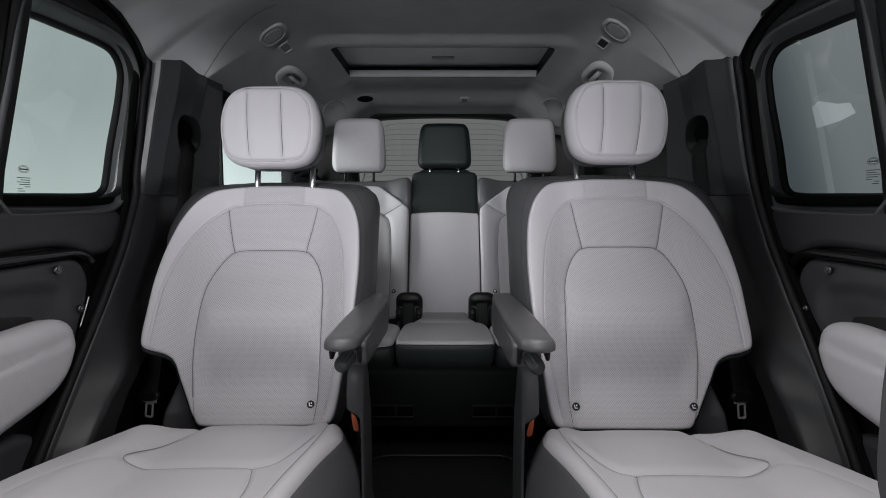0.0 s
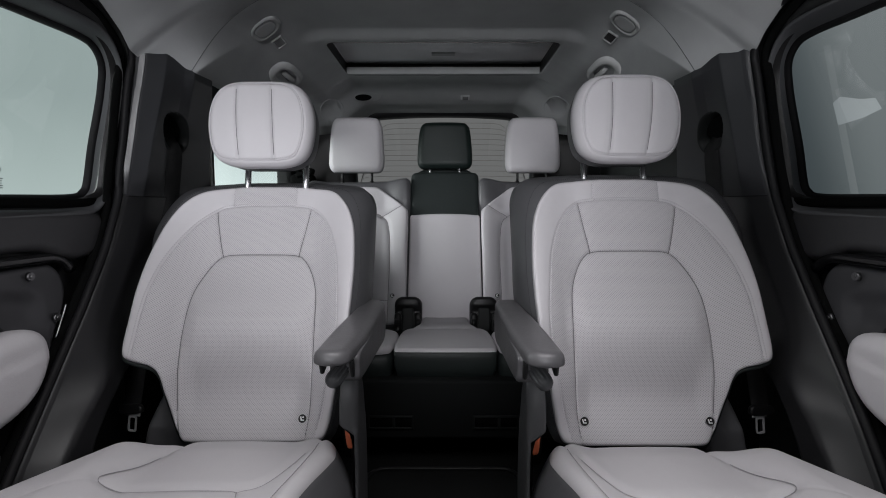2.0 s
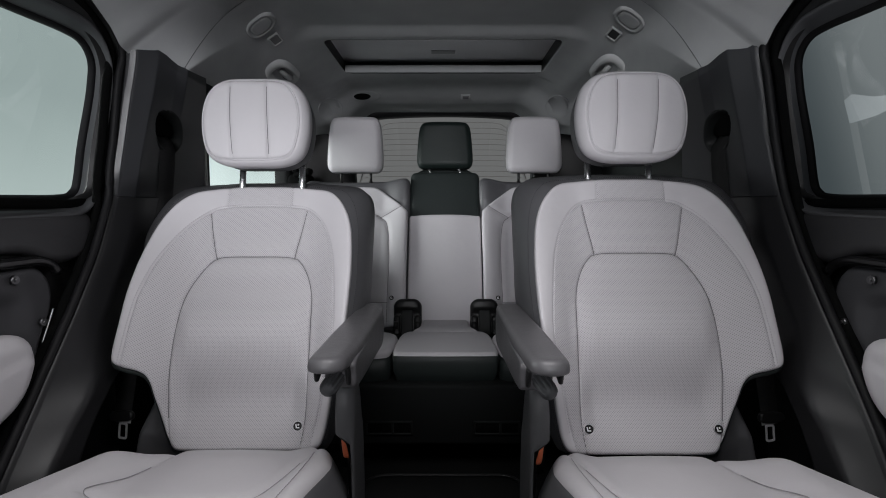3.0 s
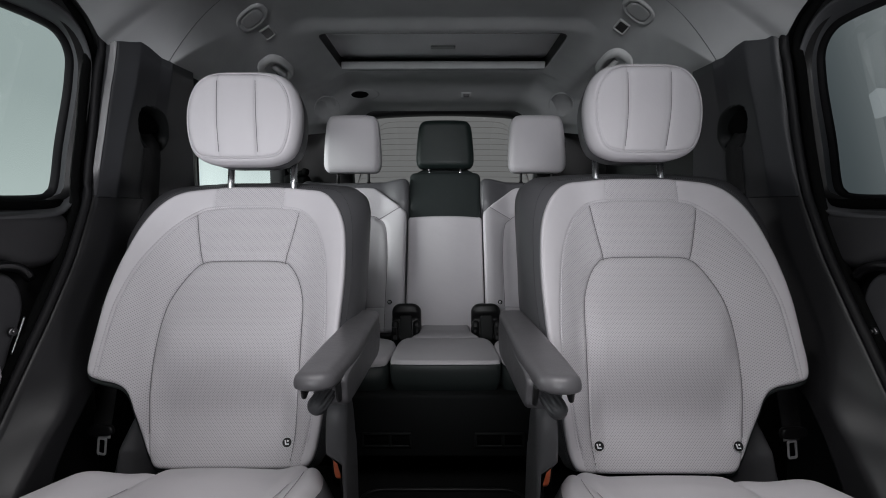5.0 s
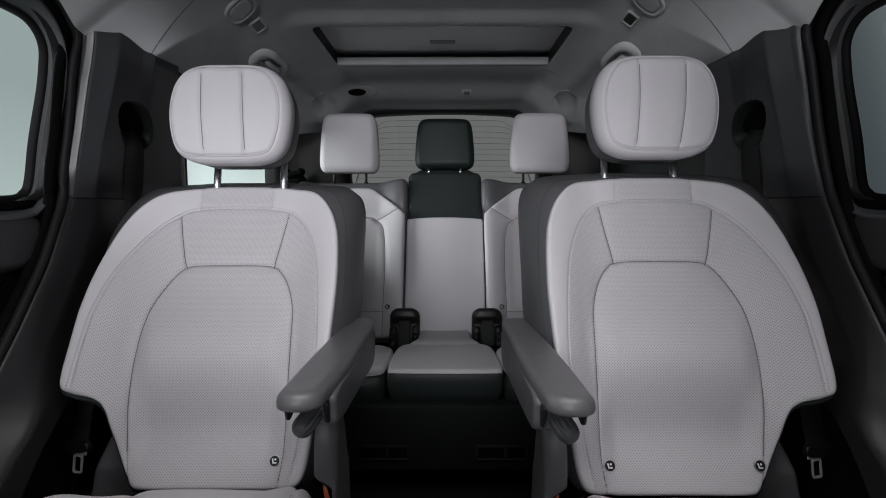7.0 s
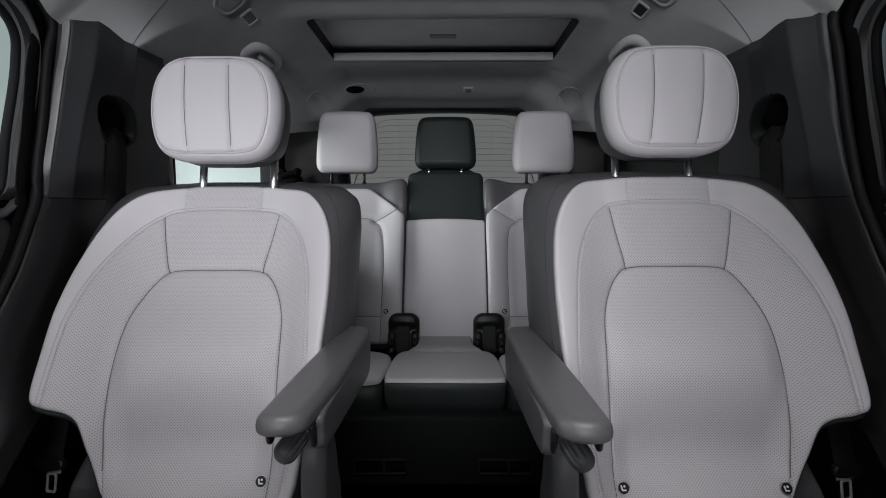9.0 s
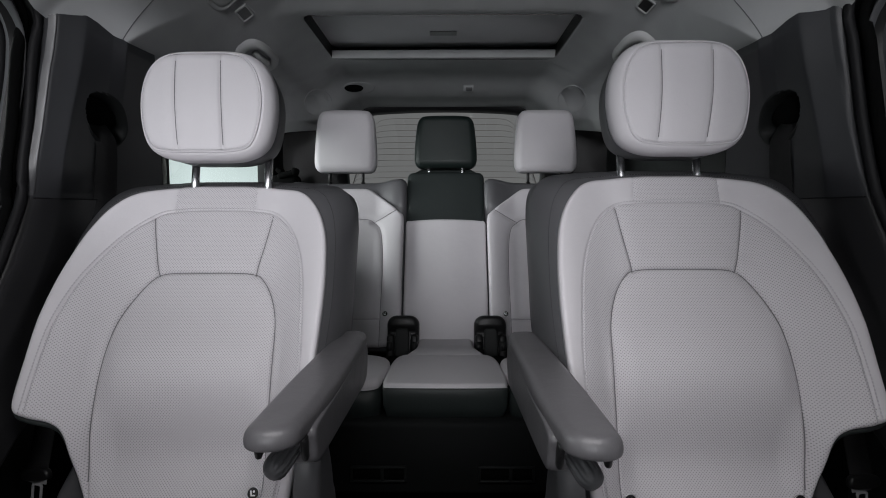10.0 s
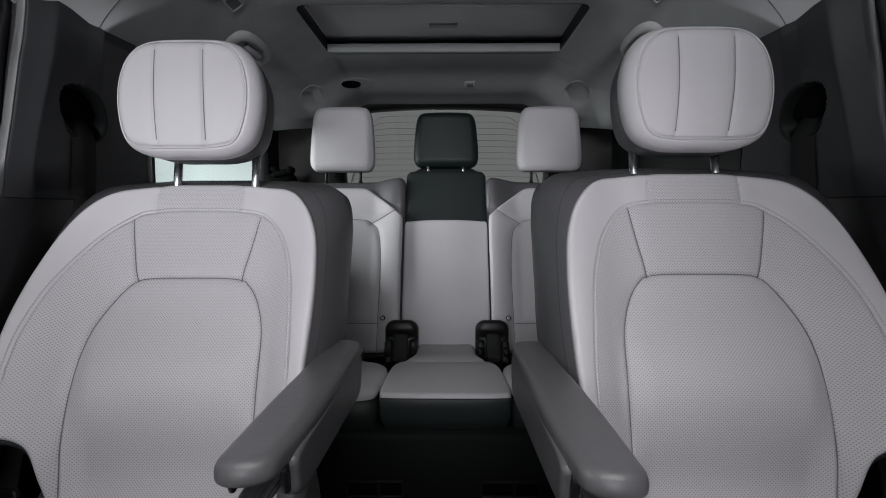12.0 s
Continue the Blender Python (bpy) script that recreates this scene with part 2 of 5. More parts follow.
def step(x):
    x = np.clip(x, 0, 1)
    return x * x * (3 - 2 * x)


def mesh(name, V, F, uv=None, smooth=True):
    me = bpy.data.meshes.new(name)
    me.from_pydata([tuple(map(float, v)) for v in V], [], [tuple(map(int, f)) for f in F])
    if uv is not None:
        idx = np.empty(len(me.loops), np.int32)
        me.loops.foreach_get("vertex_index", idx)
        me.uv_layers.new(name="UVMap").data.foreach_set("uv", np.asarray(uv, np.float32)[idx].ravel())
    if smooth:
        me.polygons.foreach_set("use_smooth", np.ones(len(me.polygons), bool))
    me.update()
    return me


def part(name, data, mat, parent=None, label="", m=None):
    """Links a mesh or bmesh as one object under a thing or a part."""
    if isinstance(data, bmesh.types.BMesh):
        me = bpy.data.meshes.new(name)
        bmesh.ops.recalc_face_normals(data, faces=data.faces)
        data.to_mesh(me)
        data.free()
        data = me
    if not data.materials:
        data.materials.append(mat)
    ob = new(name, data)
    ob.parent = parent
    if m is not None:
        ob.matrix_basis = m
    return tagged(ob, label)


def thing(name, label, category, m=None, group="", kind=""):
    ob = new(name)
    if m is not None:
        ob.matrix_basis = m
    return tagged(ob, label, category, group, kind)


def flip(V, F, side):
    V = np.array(V, float)
    if side < 0:
        V[:, 0] *= -1
        F = [f[::-1] for f in F]
    return V, F


def rings(loops, close=True, cap0=False, cap1=False):
    """Skin over loops of equal length; loops is (k, n, 3)."""
    loops = np.asarray(loops, float)
    k, n, _ = loops.shape
    V = loops.reshape(-1, 3)
    F = []
    for i in range(k - 1):
        for j in range(n if close else n - 1):
            F.append((i * n + j, i * n + (j + 1) % n, (i + 1) * n + (j + 1) % n, (i + 1) * n + j))
    if cap0:
        F.append(tuple(range(n))[::-1])
    if cap1:
        F.append(tuple((k - 1) * n + j for j in range(n)))
    return V, F


def rbox(w, d, h, r=0.004, seg=3):
    bm = bmesh.new()
    bmesh.ops.create_cube(bm, size=1)
    bmesh.ops.scale(bm, vec=(w, d, h), verts=bm.verts)
    bmesh.ops.bevel(bm, geom=bm.edges[:], offset=min(r, 0.49 * min(w, d, h)), segments=seg, affect="EDGES", profile=0.5)
    for f in bm.faces:
        f.smooth = True
    return bm


def shift(bm, m):
    bmesh.ops.transform(bm, matrix=m, verts=bm.verts)
    return bm


def joined(*bms):
    out = bmesh.new()
    for b in bms:
        me = bpy.data.meshes.new("tmp")
        b.to_mesh(me)
        b.free()
        out.from_mesh(me)
        bpy.data.meshes.remove(me)
    return out


def cyl(r, h, n=24, r2=None):
    bm = bmesh.new()
    bmesh.ops.create_cone(bm, cap_ends=True, segments=n, radius1=r, radius2=r if r2 is None else r2, depth=h)
    for f in bm.faces:
        f.smooth = len(f.verts) == 4
    return bm


def tube(path, r, n=12, flat=1.0, closed=False):
    """A rod along a 3D path; flat squeezes it in its second direction."""
    P = np.asarray(path, float)
    T = np.gradient(P, axis=0) if not closed else np.roll(P, -1, 0) - np.roll(P, 1, 0)
    T /= np.linalg.norm(T, axis=1)[:, None] + 1e-12
    ref = np.eye(3)[np.ptp(P, axis=0).argmin()] if closed else np.array([0.0, 0, 1]) if abs(T[:, 2]).mean() < 0.8 else np.array([1.0, 0, 0])
    A = np.cross(T, ref)
    A /= np.linalg.norm(A, axis=1)[:, None] + 1e-12
    B = np.cross(A, T)
    rr = np.broadcast_to(np.asarray(r, float), (len(P),))
    a = np.linspace(0, 2 * np.pi, n, endpoint=False)
    loops = P[:, None] + rr[:, None, None] * (np.cos(a)[None, :, None] * A[:, None] + flat * np.sin(a)[None, :, None] * B[:, None])
    if closed:
        loops = np.concatenate((loops, loops[:1]))
    return rings(loops, True, not closed, not closed)


def pad(outline, wfun, roll, depth, steps=36, centre=None, back=((0.35, 1.0), (0.8, 0.99), (1.0, 0.9)), even=1.5, lines=(), snap=0.0, cap=True):
    """An upholstered piece over an outline (u, v): a raised face w(u, v) whose edge rolls over, and its flank behind.
    Returns places (u, -w, v), faces, the plan (u, v) and the number of faces of the face side."""
    O = np.asarray(outline, float)
    n = len(O)
    c = np.array(centre if centre is not None else O.mean(0), float)
    s = 1 - (1 - np.linspace(0, 1, steps + 1)[1:]) ** even
    P = np.concatenate((c[None], (c + s[:, None, None] * (O - c)).reshape(-1, 2)))
    if snap:
        free = np.arange(len(P)) < len(P) - 2 * n
        for ln in lines:
            d, spot = near(P, ln)
            hit = (d < snap) & free
            P[hit] = spot[hit]
    d = near(P, O, True)[0]
    t = np.clip((roll - d) / roll, 0, 1)
    w = wfun(P[:, 0], P[:, 1]) - roll * (1 - np.sqrt(np.maximum(1 - t * t, 0)))
    V = [np.stack((P[:, 0], -w, P[:, 1]), 1)]
    F = [(0, 1 + j, 1 + (j + 1) % n) for j in range(n)]
    for i in range(steps - 1):
        a, b = 1 + i * n, 1 + (i + 1) * n
        F += [(a + j, b + j, b + (j + 1) % n, a + (j + 1) % n) for j in range(n)]
    front = len(F)
    we = w[-n:]
    base = 1 + (steps - 1) * n
    uv = [P]
    for k, (f, sc) in enumerate(back):
        Q = c + sc * (O - c)
        V.append(np.stack((Q[:, 0], -we * (1 - f) + f * (depth - 0.0), Q[:, 1]), 1))
        uv.append(Q)
        nb = 1 + steps * n + k * n
        F += [(base + j, nb + j, nb + (j + 1) % n, base + (j + 1) % n) for j in range(n)]
        base = nb
    if cap:
        F.append(tuple(base + j for j in range(n)))
    return np.concatenate(V), F, np.concatenate(uv), front


def piece(V, F, uv):
    """Only the vertices that the faces F use."""
    used = np.unique(np.concatenate([np.asarray(f) for f in F]))
    index = np.full(len(V), -1)
    index[used] = np.arange(len(used))
    return V[used], [tuple(index[list(f)]) for f in F], uv[used]


def stitches(line, place, pitch=0.0052, long=0.0032, thick=0.0006):
    """Small thread dashes along a polyline of the plan; place maps (u, v) arrays to 3D."""
    L = np.asarray(line, float)
    s = np.concatenate(([0], np.cumsum(np.linalg.norm(np.diff(L, axis=0), axis=1))))
    V, F = [], []
    for q in np.arange(pitch, s[-1], pitch):
        e = [np.array([np.interp(q + o, s, L[:, i]) for i in (0, 1)]) for o in (-long / 2, long / 2)]
        d = e[1] - e[0]
        d /= np.linalg.norm(d) + 1e-12
        nrm = np.array((-d[1], d[0])) * thick
        k = len(V)
        for lift in (-0.0006, 0.0007):
            for p in (e[0] - nrm, e[0] + nrm, e[1] + nrm, e[1] - nrm):
                u, v, w = place(p[0], p[1])
                V.append((u, w - lift, v))
        F += [(k, k + 1, k + 2, k + 3), (k + 7, k + 6, k + 5, k + 4)] + [(k + i, k + 4 + i, k + 4 + (i + 1) % 4, k + (i + 1) % 4) for i in range(4)]
    return V, F

# ---- setting: floor, headliner, sides ----


def eased(z, zs, ys):
    """Smooth interpolation of a few stations."""
    grid = np.linspace(-0.1, 1.35, 600)
    v = np.interp(grid, zs, ys)
    k = np.exp(-np.linspace(-2.2, 2.2, 31) ** 2)
    v = np.convolve(np.pad(v, 15, mode="edge"), k / k.sum(), "valid")
    return np.interp(z, grid, v)


def seal_y(z, side=0):
    """The rear edge of the door opening, which sweeps forward towards the sill; the two sides differ a little."""
    y = eased(z, [0.0, 0.29, 0.335, 0.434, 0.574, 0.714, 0.827, 0.963, 1.10, 1.174], [0.72, 0.872, 0.898, 0.962, 1.050, 1.142, 1.205, 1.256, 1.298, 1.313])
    if side < 0:
        y = y + np.interp(z, [.33, .46, .52, .59, .69, .85, 1.08], [0, .015, .023, .032, .036, .026, 0])
    elif side > 0:
        y = y + np.interp(z, [.33, .41, .48, .60, .72, .87, 1.08], [-.020, -.022, -.018, -.006, 0, 0, -.014])
    return y


def crease_y(z):
    """The soft upright crease of the upper pillar trim."""
    return np.interp(z, [0.82, 0.93, 1.09, 1.20], [1.292, 1.325, 1.372, 1.398])


def lean_in(P, glass=0.0):
    """The body sides lean inboard above the waist; the door glass (1) stands further out than the inner trim (0)."""
    P = np.array(P, float)
    y, z = P[:, 1], P[:, 2]
    front = 1 - .19 * np.clip(z - .84, 0, .5)
    a, c = seal_y(np.clip(z, .8, 1.2)), crease_y(z)
    back = .034 * np.clip((y - a) / (c - a), 0, 1) + np.interp(z, [.85, 1.0, 1.18], [-.038, 0, .060]) * np.clip((y - c) / .16, 0, 1)
    k = front - back * step((z - .80) / .10)
    k = k + glass * (1.097 - .36 * np.clip(z - .822, 0, .4) - front) * step((z - .76) / .05)
    eye = np.array((.006, .167, .801))
    return eye * (0, 1, 1) + k[:, None] * (P - eye * (0, 1, 1))


def edge_height(y):
    """Height of the headliner's lower edge at the side: over the door opening, then over the rear pillar and quarter trim."""
    return np.interp(y, [-1.2, 1.10, 1.19, 1.255, 1.285, 1.325, 1.43, 1.70, 2.9], [1.285, 1.274, 1.254, 1.215, 1.184, 1.173, 1.186, 1.200, 1.205])


def roof_height(x, y):
    ax = np.abs(x)
    # it comes down beside the rear sunroof and again behind it
    beside = step((y - 1.42) / 0.42) * step((ax - 0.37) / 0.13)
    behind = step((y - 2.27) / 0.24)
    zc = 1.338 - 0.058 * beside - 0.046 * behind * (1 - beside)
    g = np.clip((ax - 0.34) / 0.41, 0, 1.1) ** 2.1
    z = zc - (zc - edge_height(y)) * g
    # the rear corners turn down towards the tailgate
    z = z - 0.085 * step((y - 2.285) / 0.19) * step((ax - 0.34) / 0.17) * (1 - 0.6 * g)
    # a soft raised frame round the sunroof, and a shallow trough behind it
    dx, dy = np.maximum(ax - 0.385, 0), np.maximum(np.abs(y - 1.885) - 0.215, 0)
    ring = np.sqrt(dx * dx + dy * dy)
    z = z - 0.016 * (1 - step(ring / 0.075))
    z = z - 0.006 * np.exp(-((y - 2.66) / 0.06) ** 2)
    # the panel joint that crosses the side of the headliner
    joint = np.abs(y - 1.384 - 0.52 * (ax - 0.497) - 0.5 * (ax - 0.497) ** 2) / 1.15
    z = z + np.where((ax > 0.46) & (y > 1.3), 0.002 * np.exp(-(joint / 0.006) ** 2), 0)
    return z


def roof_lean(P):
    """The edge of the headliner follows the leaning sides."""
    P = np.array(P, float)
    t = step((np.abs(P[:, 0]) - .52) / .225)[:, None]
    return P * (1 - t) + lean_in(P) * t


SUN = round_rect(0.752, 0.385, 0.028, 120) + np.array((0.0, 1.876))


def headliner():
    xs = np.concatenate((np.linspace(-0.755, -0.36, 66), np.linspace(-0.354, 0.354, 60), np.linspace(0.36, 0.755, 66)))
    ys = np.concatenate((np.linspace(-1.05, 1.1, 30), np.linspace(1.11, 2.68, 220)))
    X, Y = np.meshgrid(xs, ys)
    P = np.stack((X.ravel(), Y.ravel()), 1)
    hole = inside(P, SUN) | ((np.abs(P[:, 0]) < 0.49) & (np.abs(P[:, 1] - 0.42) < 0.30))
    d, spot = near(P, SUN, True)
    move = d < 0.0065
    P[move] = spot[move]
    hole &= ~move
    hole |= (np.abs(P[:, 0]) < 0.49) & (np.abs(P[:, 1] - 0.42) < 0.30)
    n = len(xs)
    V = np.stack((P[:, 0], P[:, 1], roof_height(P[:, 0], P[:, 1])), 1)
    F = []
    for j in range(len(ys) - 1):
        for i in range(n - 1):
            q = (j * n + i, j * n + i + 1, (j + 1) * n + i + 1, (j + 1) * n + i)
            if not any(hole[k] for k in q):
                mid = P[list(q)].mean(0)
                if not (all(move[k] for k in q) and inside(mid[None], SUN)[0]):
                    F.append(q[::-1])
    V, F, _ = piece(V, F, P)
    ob = part("ceiling", mesh("ceiling", roof_lean(V), F), HEADLINER)
    return tagged(ob, "soft grey suede headliner with a sunroof opening", "ceiling", kind="structure")


headliner()
for s in (-1, 1):
    jx = np.linspace(0.44, 0.752, 60)
    jy = 1.384 + 0.52 * (jx - 0.497) + 0.5 * (jx - 0.497) ** 2
    seam = part("trim_joint", mesh("trim_joint", *tube(roof_lean(np.column_stack((s * jx, jy, roof_height(jx, jy) + 0.0002))), 0.0010, 6)), RECESS)
    tagged(seam, "fine joint line across the grey headliner", "panel joint", kind="structure")
roof = part("roof_panel", rbox(1.7, 4.2, 0.03), BLACK, m=pose(0, 0.9, 1.47))
tagged(roof, "closed dark roof skin above the headliner", "roof", kind="structure")
floor = part("floor", rbox(1.66, 4.1, 0.04, 0.003), CARPET, m=pose(0, 0.9, -0.02))
tagged(floor, "black carpeted cabin floor", "floor", kind="structure")

# sunroof: blind, surround walls and rear lip
sun = thing("sunroof", "closed tilting sunroof with grey blind and black side seals", "sunroof", pose(0, 1.876, 1.32), kind="structure")
wall = np.stack([np.column_stack((SUN - (0, 1.876), np.full(len(SUN), z))) for z in (0.0, 0.010, 0.058)])
wall[1:, :, :2] *= 1.006
part("side_seal", mesh("side_seal", *rings(wall)), BLACK, sun)
part("blind", rbox(0.79, 0.40, 0.006, 0.002), BLIND, sun, "grey fabric roller blind", pose(0, 0, 0.046))
lip = part("rear_lip", rbox(0.752, 0.030, 0.026, 0.003), HEADLINER, sun, "pale grey moulded lip", pose(0, 0.176, 0.012, 6, 0, 0))
part("pull", rbox(0.085, 0.012, 0.006, 0.002), HEADPLASTIC, lip, "", pose(0, -0.012, 0.010))
part("blind_grip", rbox(0.085, 0.03, 0.004, 0.0015), HEADPLASTIC, sun, "", pose(0, 0.06, 0.041))
part("front_rail", rbox(0.74, 0.014, 0.012, 0.003), BLACK, sun, "", pose(0, -0.186, 0.036))


BELTEYE = (1.455, 1.007)
BELTHOLE = spline([(-.056, .036), (-.02, .054), (.035, .052), (.066, .030), (.066, -.018), (.030, -.050), (-.01, -.053), (-.045, -.036), (-.066, 0)], 80, True)


def pillar(side):
    """Rear pillar trim: the strip beside the door opening, in an upper and a lower moulding, with a recess behind it."""
    where = "left" if side < 0 else "right"
    root = thing("wall_" + where, "charcoal plastic rear pillar trim beside the door opening", "pillar trim", kind="structure")

    def sheet(name, rows):
        V, F = rings(np.array(rows), close=False)
        V[:, 0] *= side
        return mesh(name, lean_in(V), F if side > 0 else [f[::-1] for f in F])

    def soft(points, reach):
        """A profile through three corners, with the middle one rounded off."""
        p = np.concatenate([np.linspace(points[i], points[i + 1], 26)[:25 if i < len(points) - 2 else 26] for i in range(len(points) - 1)])
        k = np.hanning(reach + 2)[1:-1]
        q = np.pad(p, ((reach // 2, reach // 2), (0, 0)), mode="reflect", reflect_type="odd")
        return np.stack([np.convolve(q[:, i], k / k.sum(), "valid") for i in (0, 1)], 1)

    def lip(x, a, z):
        return [(x + 0.03, a + 0.002, z), (x + 0.016, a + 0.003, z), (x + 0.004, a + 0.006, z), (x - 0.0015, a + 0.011, z)]

    def row(z):
        """The lower moulding: a slanted face up to a crease, and below the belt recess a shoulder that bulges inboard."""
        a = float(seal_y(z, side))
        x = .752
        reach = float(eased(z, [0, .30, .345, .39, .425, .455, .50, .56, .83], [.03, .055, .065, .075, .082, .092, .095, .080, .078]))
        deep = float(eased(z, [0, .38, .42, .455, .49, .55, .83], [.044, .046, .054, .050, .032, .020, .012]))
        c = a + reach
        wide = float(eased(z, [0, .30, .40, .43, .50, .83], [.115, .100, .082, .085, .30, .30]))
        out = float(eased(z, [0, .41, .445, .50, .70, .83], [.002, .004, .022, .075, .050, .012]))
        back = float(eased(z, [0, .43, .50, .83], [.10, .10, .02, .004]))
        return lip(x, a, z) + [(u, v, z) for u, v in soft([(x - .003, a + .017), (x - deep, c), (x - deep + out, c + wide), (x - deep + out + back, c + wide + .03)], 13)]

    def upper_row(z):
        """One sheet from the door opening, over a soft crease, back to the quarter window."""
        a, c = float(seal_y(z, side)), float(crease_y(z))
        x = 0.752 - 0.012 * step((z - 0.9) / 0.3)
        face = soft([(x - .003, a + .017), (x - .012, c), (x - .0015, c + .10)], 13)
        return lip(x, a, z) + [(u, v, z) for u, v in face] + [(x - .0005, v, z) for v in np.linspace(c + .106, 1.667, 44)]

    def upper_sheet():
        V, F = rings(np.array([upper_row(z) for z in np.linspace(0.8275, 1.205, 90)]), close=False)
        mid = np.array([V[list(f)].mean(0) for f in F])
        cut = inside(mid[:, 1:] - BELTEYE, BELTHOLE * 1.01)
        F = [f for f, c in zip(F, cut) if not c]
        V[:, 0] *= side
        return mesh("trim", lean_in(V), F if side > 0 else [f[::-1] for f in F])

    joint = lean_in(np.array(row(0.8275))[3:40] * (side, 1, 1)) + (-side * 0.0004, -.0004, 0)
    part("joint", mesh("joint", *tube(joint, 0.0014, 6)), RUBBER, root, "fine dark joint between the mouldings")
    # the sheen on the left pillar's front edge, put into a lighter strip
    if side < 0:
        zz = np.linspace(0.832, 1.180, 60)
        edge = [[(.7545 - .012 * step((z - .9) / .3) + dx, float(seal_y(z, side)) + dy, z) for dx, dy in ((.006, .001), (.001, .0045), (-.0030, .0080), (-.0046, .0105), (-.0038, .0115))] for z in zz]
        part("edge_sheen", sheet("edge_sheen", edge), EDGESHEEN, root, "lighter strip that paints the sheen beside the door seal")
    part("upper_trim", upper_sheet(), PILLARTRIM, root, "upper pillar moulding with a soft crease")
    part("lower_trim", sheet("lower_trim", [row(z) for z in np.linspace(0.0, 0.8275, 110)]), LOWERTRIM, root, "lower pillar moulding that widens over the wheel arch")
    slot = [(side * .7515, y, z) for y, z in ((1.452, 1.126), (1.50, 1.128))]
    part("airbag_tab", mesh("airbag_tab", *tube(lean_in(np.linspace(slot[0], slot[1], 8)), .0035, 8, flat=.5)), PILLARTRIM, root, "small moulded tab below the headliner")
    # body side behind, with the quarter window's opening
    back = bmesh.new()
    wy0, wy1, wz0, wz1 = 1.668, 2.47, 0.745, 1.100
    for y0, y1, z0, z1 in ((wy0 + 0.001, 2.84, 0.0, wz0), (1.60, wy0, 0.0, 0.749), (wy1, 2.84, wz0, 1.30), (wy0, wy1, wz1, 1.30)):
        b = rbox(0.05, y1 - y0 + 0.001, z1 - z0 + 0.001, 0.001, 1)
        shift(b, pose(side * 0.775, (y0 + y1) / 2, (z0 + z1) / 2))
        back = joined(back, b)
    # black boxes back the hollow behind the trim; its shade is in their colour
    part("belt_recess", shift(rbox(0.03, 0.44, 0.80, 0.004), pose(side * 0.834, 1.34, 0.40)), FELT, root, "black backing that stands for the dark recess behind the pillar trim")
    part("hollow_backing", shift(rbox(0.05, wy0 - 1.44, 0.55, 0.001, 1), pose(side * 0.822, (1.44 + wy0) / 2, 1.025)), FELT, root, "black backing in place of the dark space behind the belt guide")
    part("quarter_trim", back, DARKTRIM, root, "dark plastic quarter panel with a window opening")
    # window surround and pane
    if side > 0:
        part("window_blank", shift(rbox(0.05, wy1 - wy0, wz1 - wz0, 0.001, 1), pose(side * 0.778, (wy0 + wy1) / 2, (wz0 + wz1) / 2)), DARKTRIM, root, "dark blanking panel in the quarter window")
        part("cargo_side", rbox(0.16, 1.05, 0.36, 0.05, 5), FELT, root, "black felt wheel arch box", pose(side * 0.70, 2.15, 0.18))
        return root
    O = round_rect(wy1 - wy0, wz1 - wz0, 0.05, 80) + ((wy0 + wy1) / 2, (wz0 + wz1) / 2)
    c = O.mean(0)
    loops = [np.column_stack((np.full(80, side * x), *(c + s * (O - c)).T)) for x, s in ((0.735, 1.03), (0.732, 1.015), (0.735, 1.0), (0.76, 0.985), (0.80, 0.985))]
    w = thing("window_quarter_" + where, "fixed tinted quarter window in the cargo side", "window", kind="structure")
    part("window_frame", mesh("window_frame", *rings(loops)), DARKTRIM, w)
    Q = [(side * 0.79, *p) for p in c + 1.02 * (O - c)]
    pane = part("pane", mesh("pane", Q if side < 0 else Q[::-1], [tuple(range(80))], smooth=False), PRIVACY, w)
    pane.visible_shadow = False
    # recess floor behind the seat
    shelf = part("cargo_side", rbox(0.16, 1.05, 0.36, 0.05, 5), FELT, root, "black felt wheel arch box", pose(side * 0.70, 2.15, 0.18))
    return root


for side in (-1, 1):
    pillar(side)

# front part of the body, plain, so that the cabin is closed around the camera; the unseen dashboard's height is set to
# shade the lower seats
bulk = joined(shift(rbox(1.66, 0.06, 0.80, 0.01), pose(0, -1.06, 0.40)), shift(rbox(1.50, 0.42, 0.30, 0.08, 4), pose(0, -0.85, 0.705)))
tagged(part("wall_front", bulk, BLACK), "black dashboard and bulkhead below the windscreen", "dashboard", kind="structure")
for side in (-1, 1):
    parts = [shift(rbox(0.06, 1.62, 0.82, 0.02), pose(side * 0.80, -0.24, 0.41)), shift(rbox(0.07, 0.16, 0.55, 0.02), pose(side * 0.79, -0.98, 1.10)),
             shift(rbox(0.06, 2.7, 0.13, 0.02), pose(side * 0.815, 0.30, 1.325))]
    tagged(part("wall_front_" + ("left" if side < 0 else "right"), joined(*parts), TRIM), "charcoal front door inner panel", "door panel", kind="structure")

# tailgate with the heated rear window
gate = thing("tailgate", "black tailgate inner frame round the rear window", "tailgate", pose(0, 2.70, 0), kind="structure")
GO = spline(mirrored([(0, 1.290), (0.22, 1.285), (0.38, 1.270), (0.46, 1.22), (0.475, 1.10), (0.475, 0.95), (0.45, 0.87), (0.30, 0.85), (0, 0.85)]), 140, True)
GO = GO * 0.964 + (0, 0.8 * 0.036)
gc = np.array((0, 1.06))
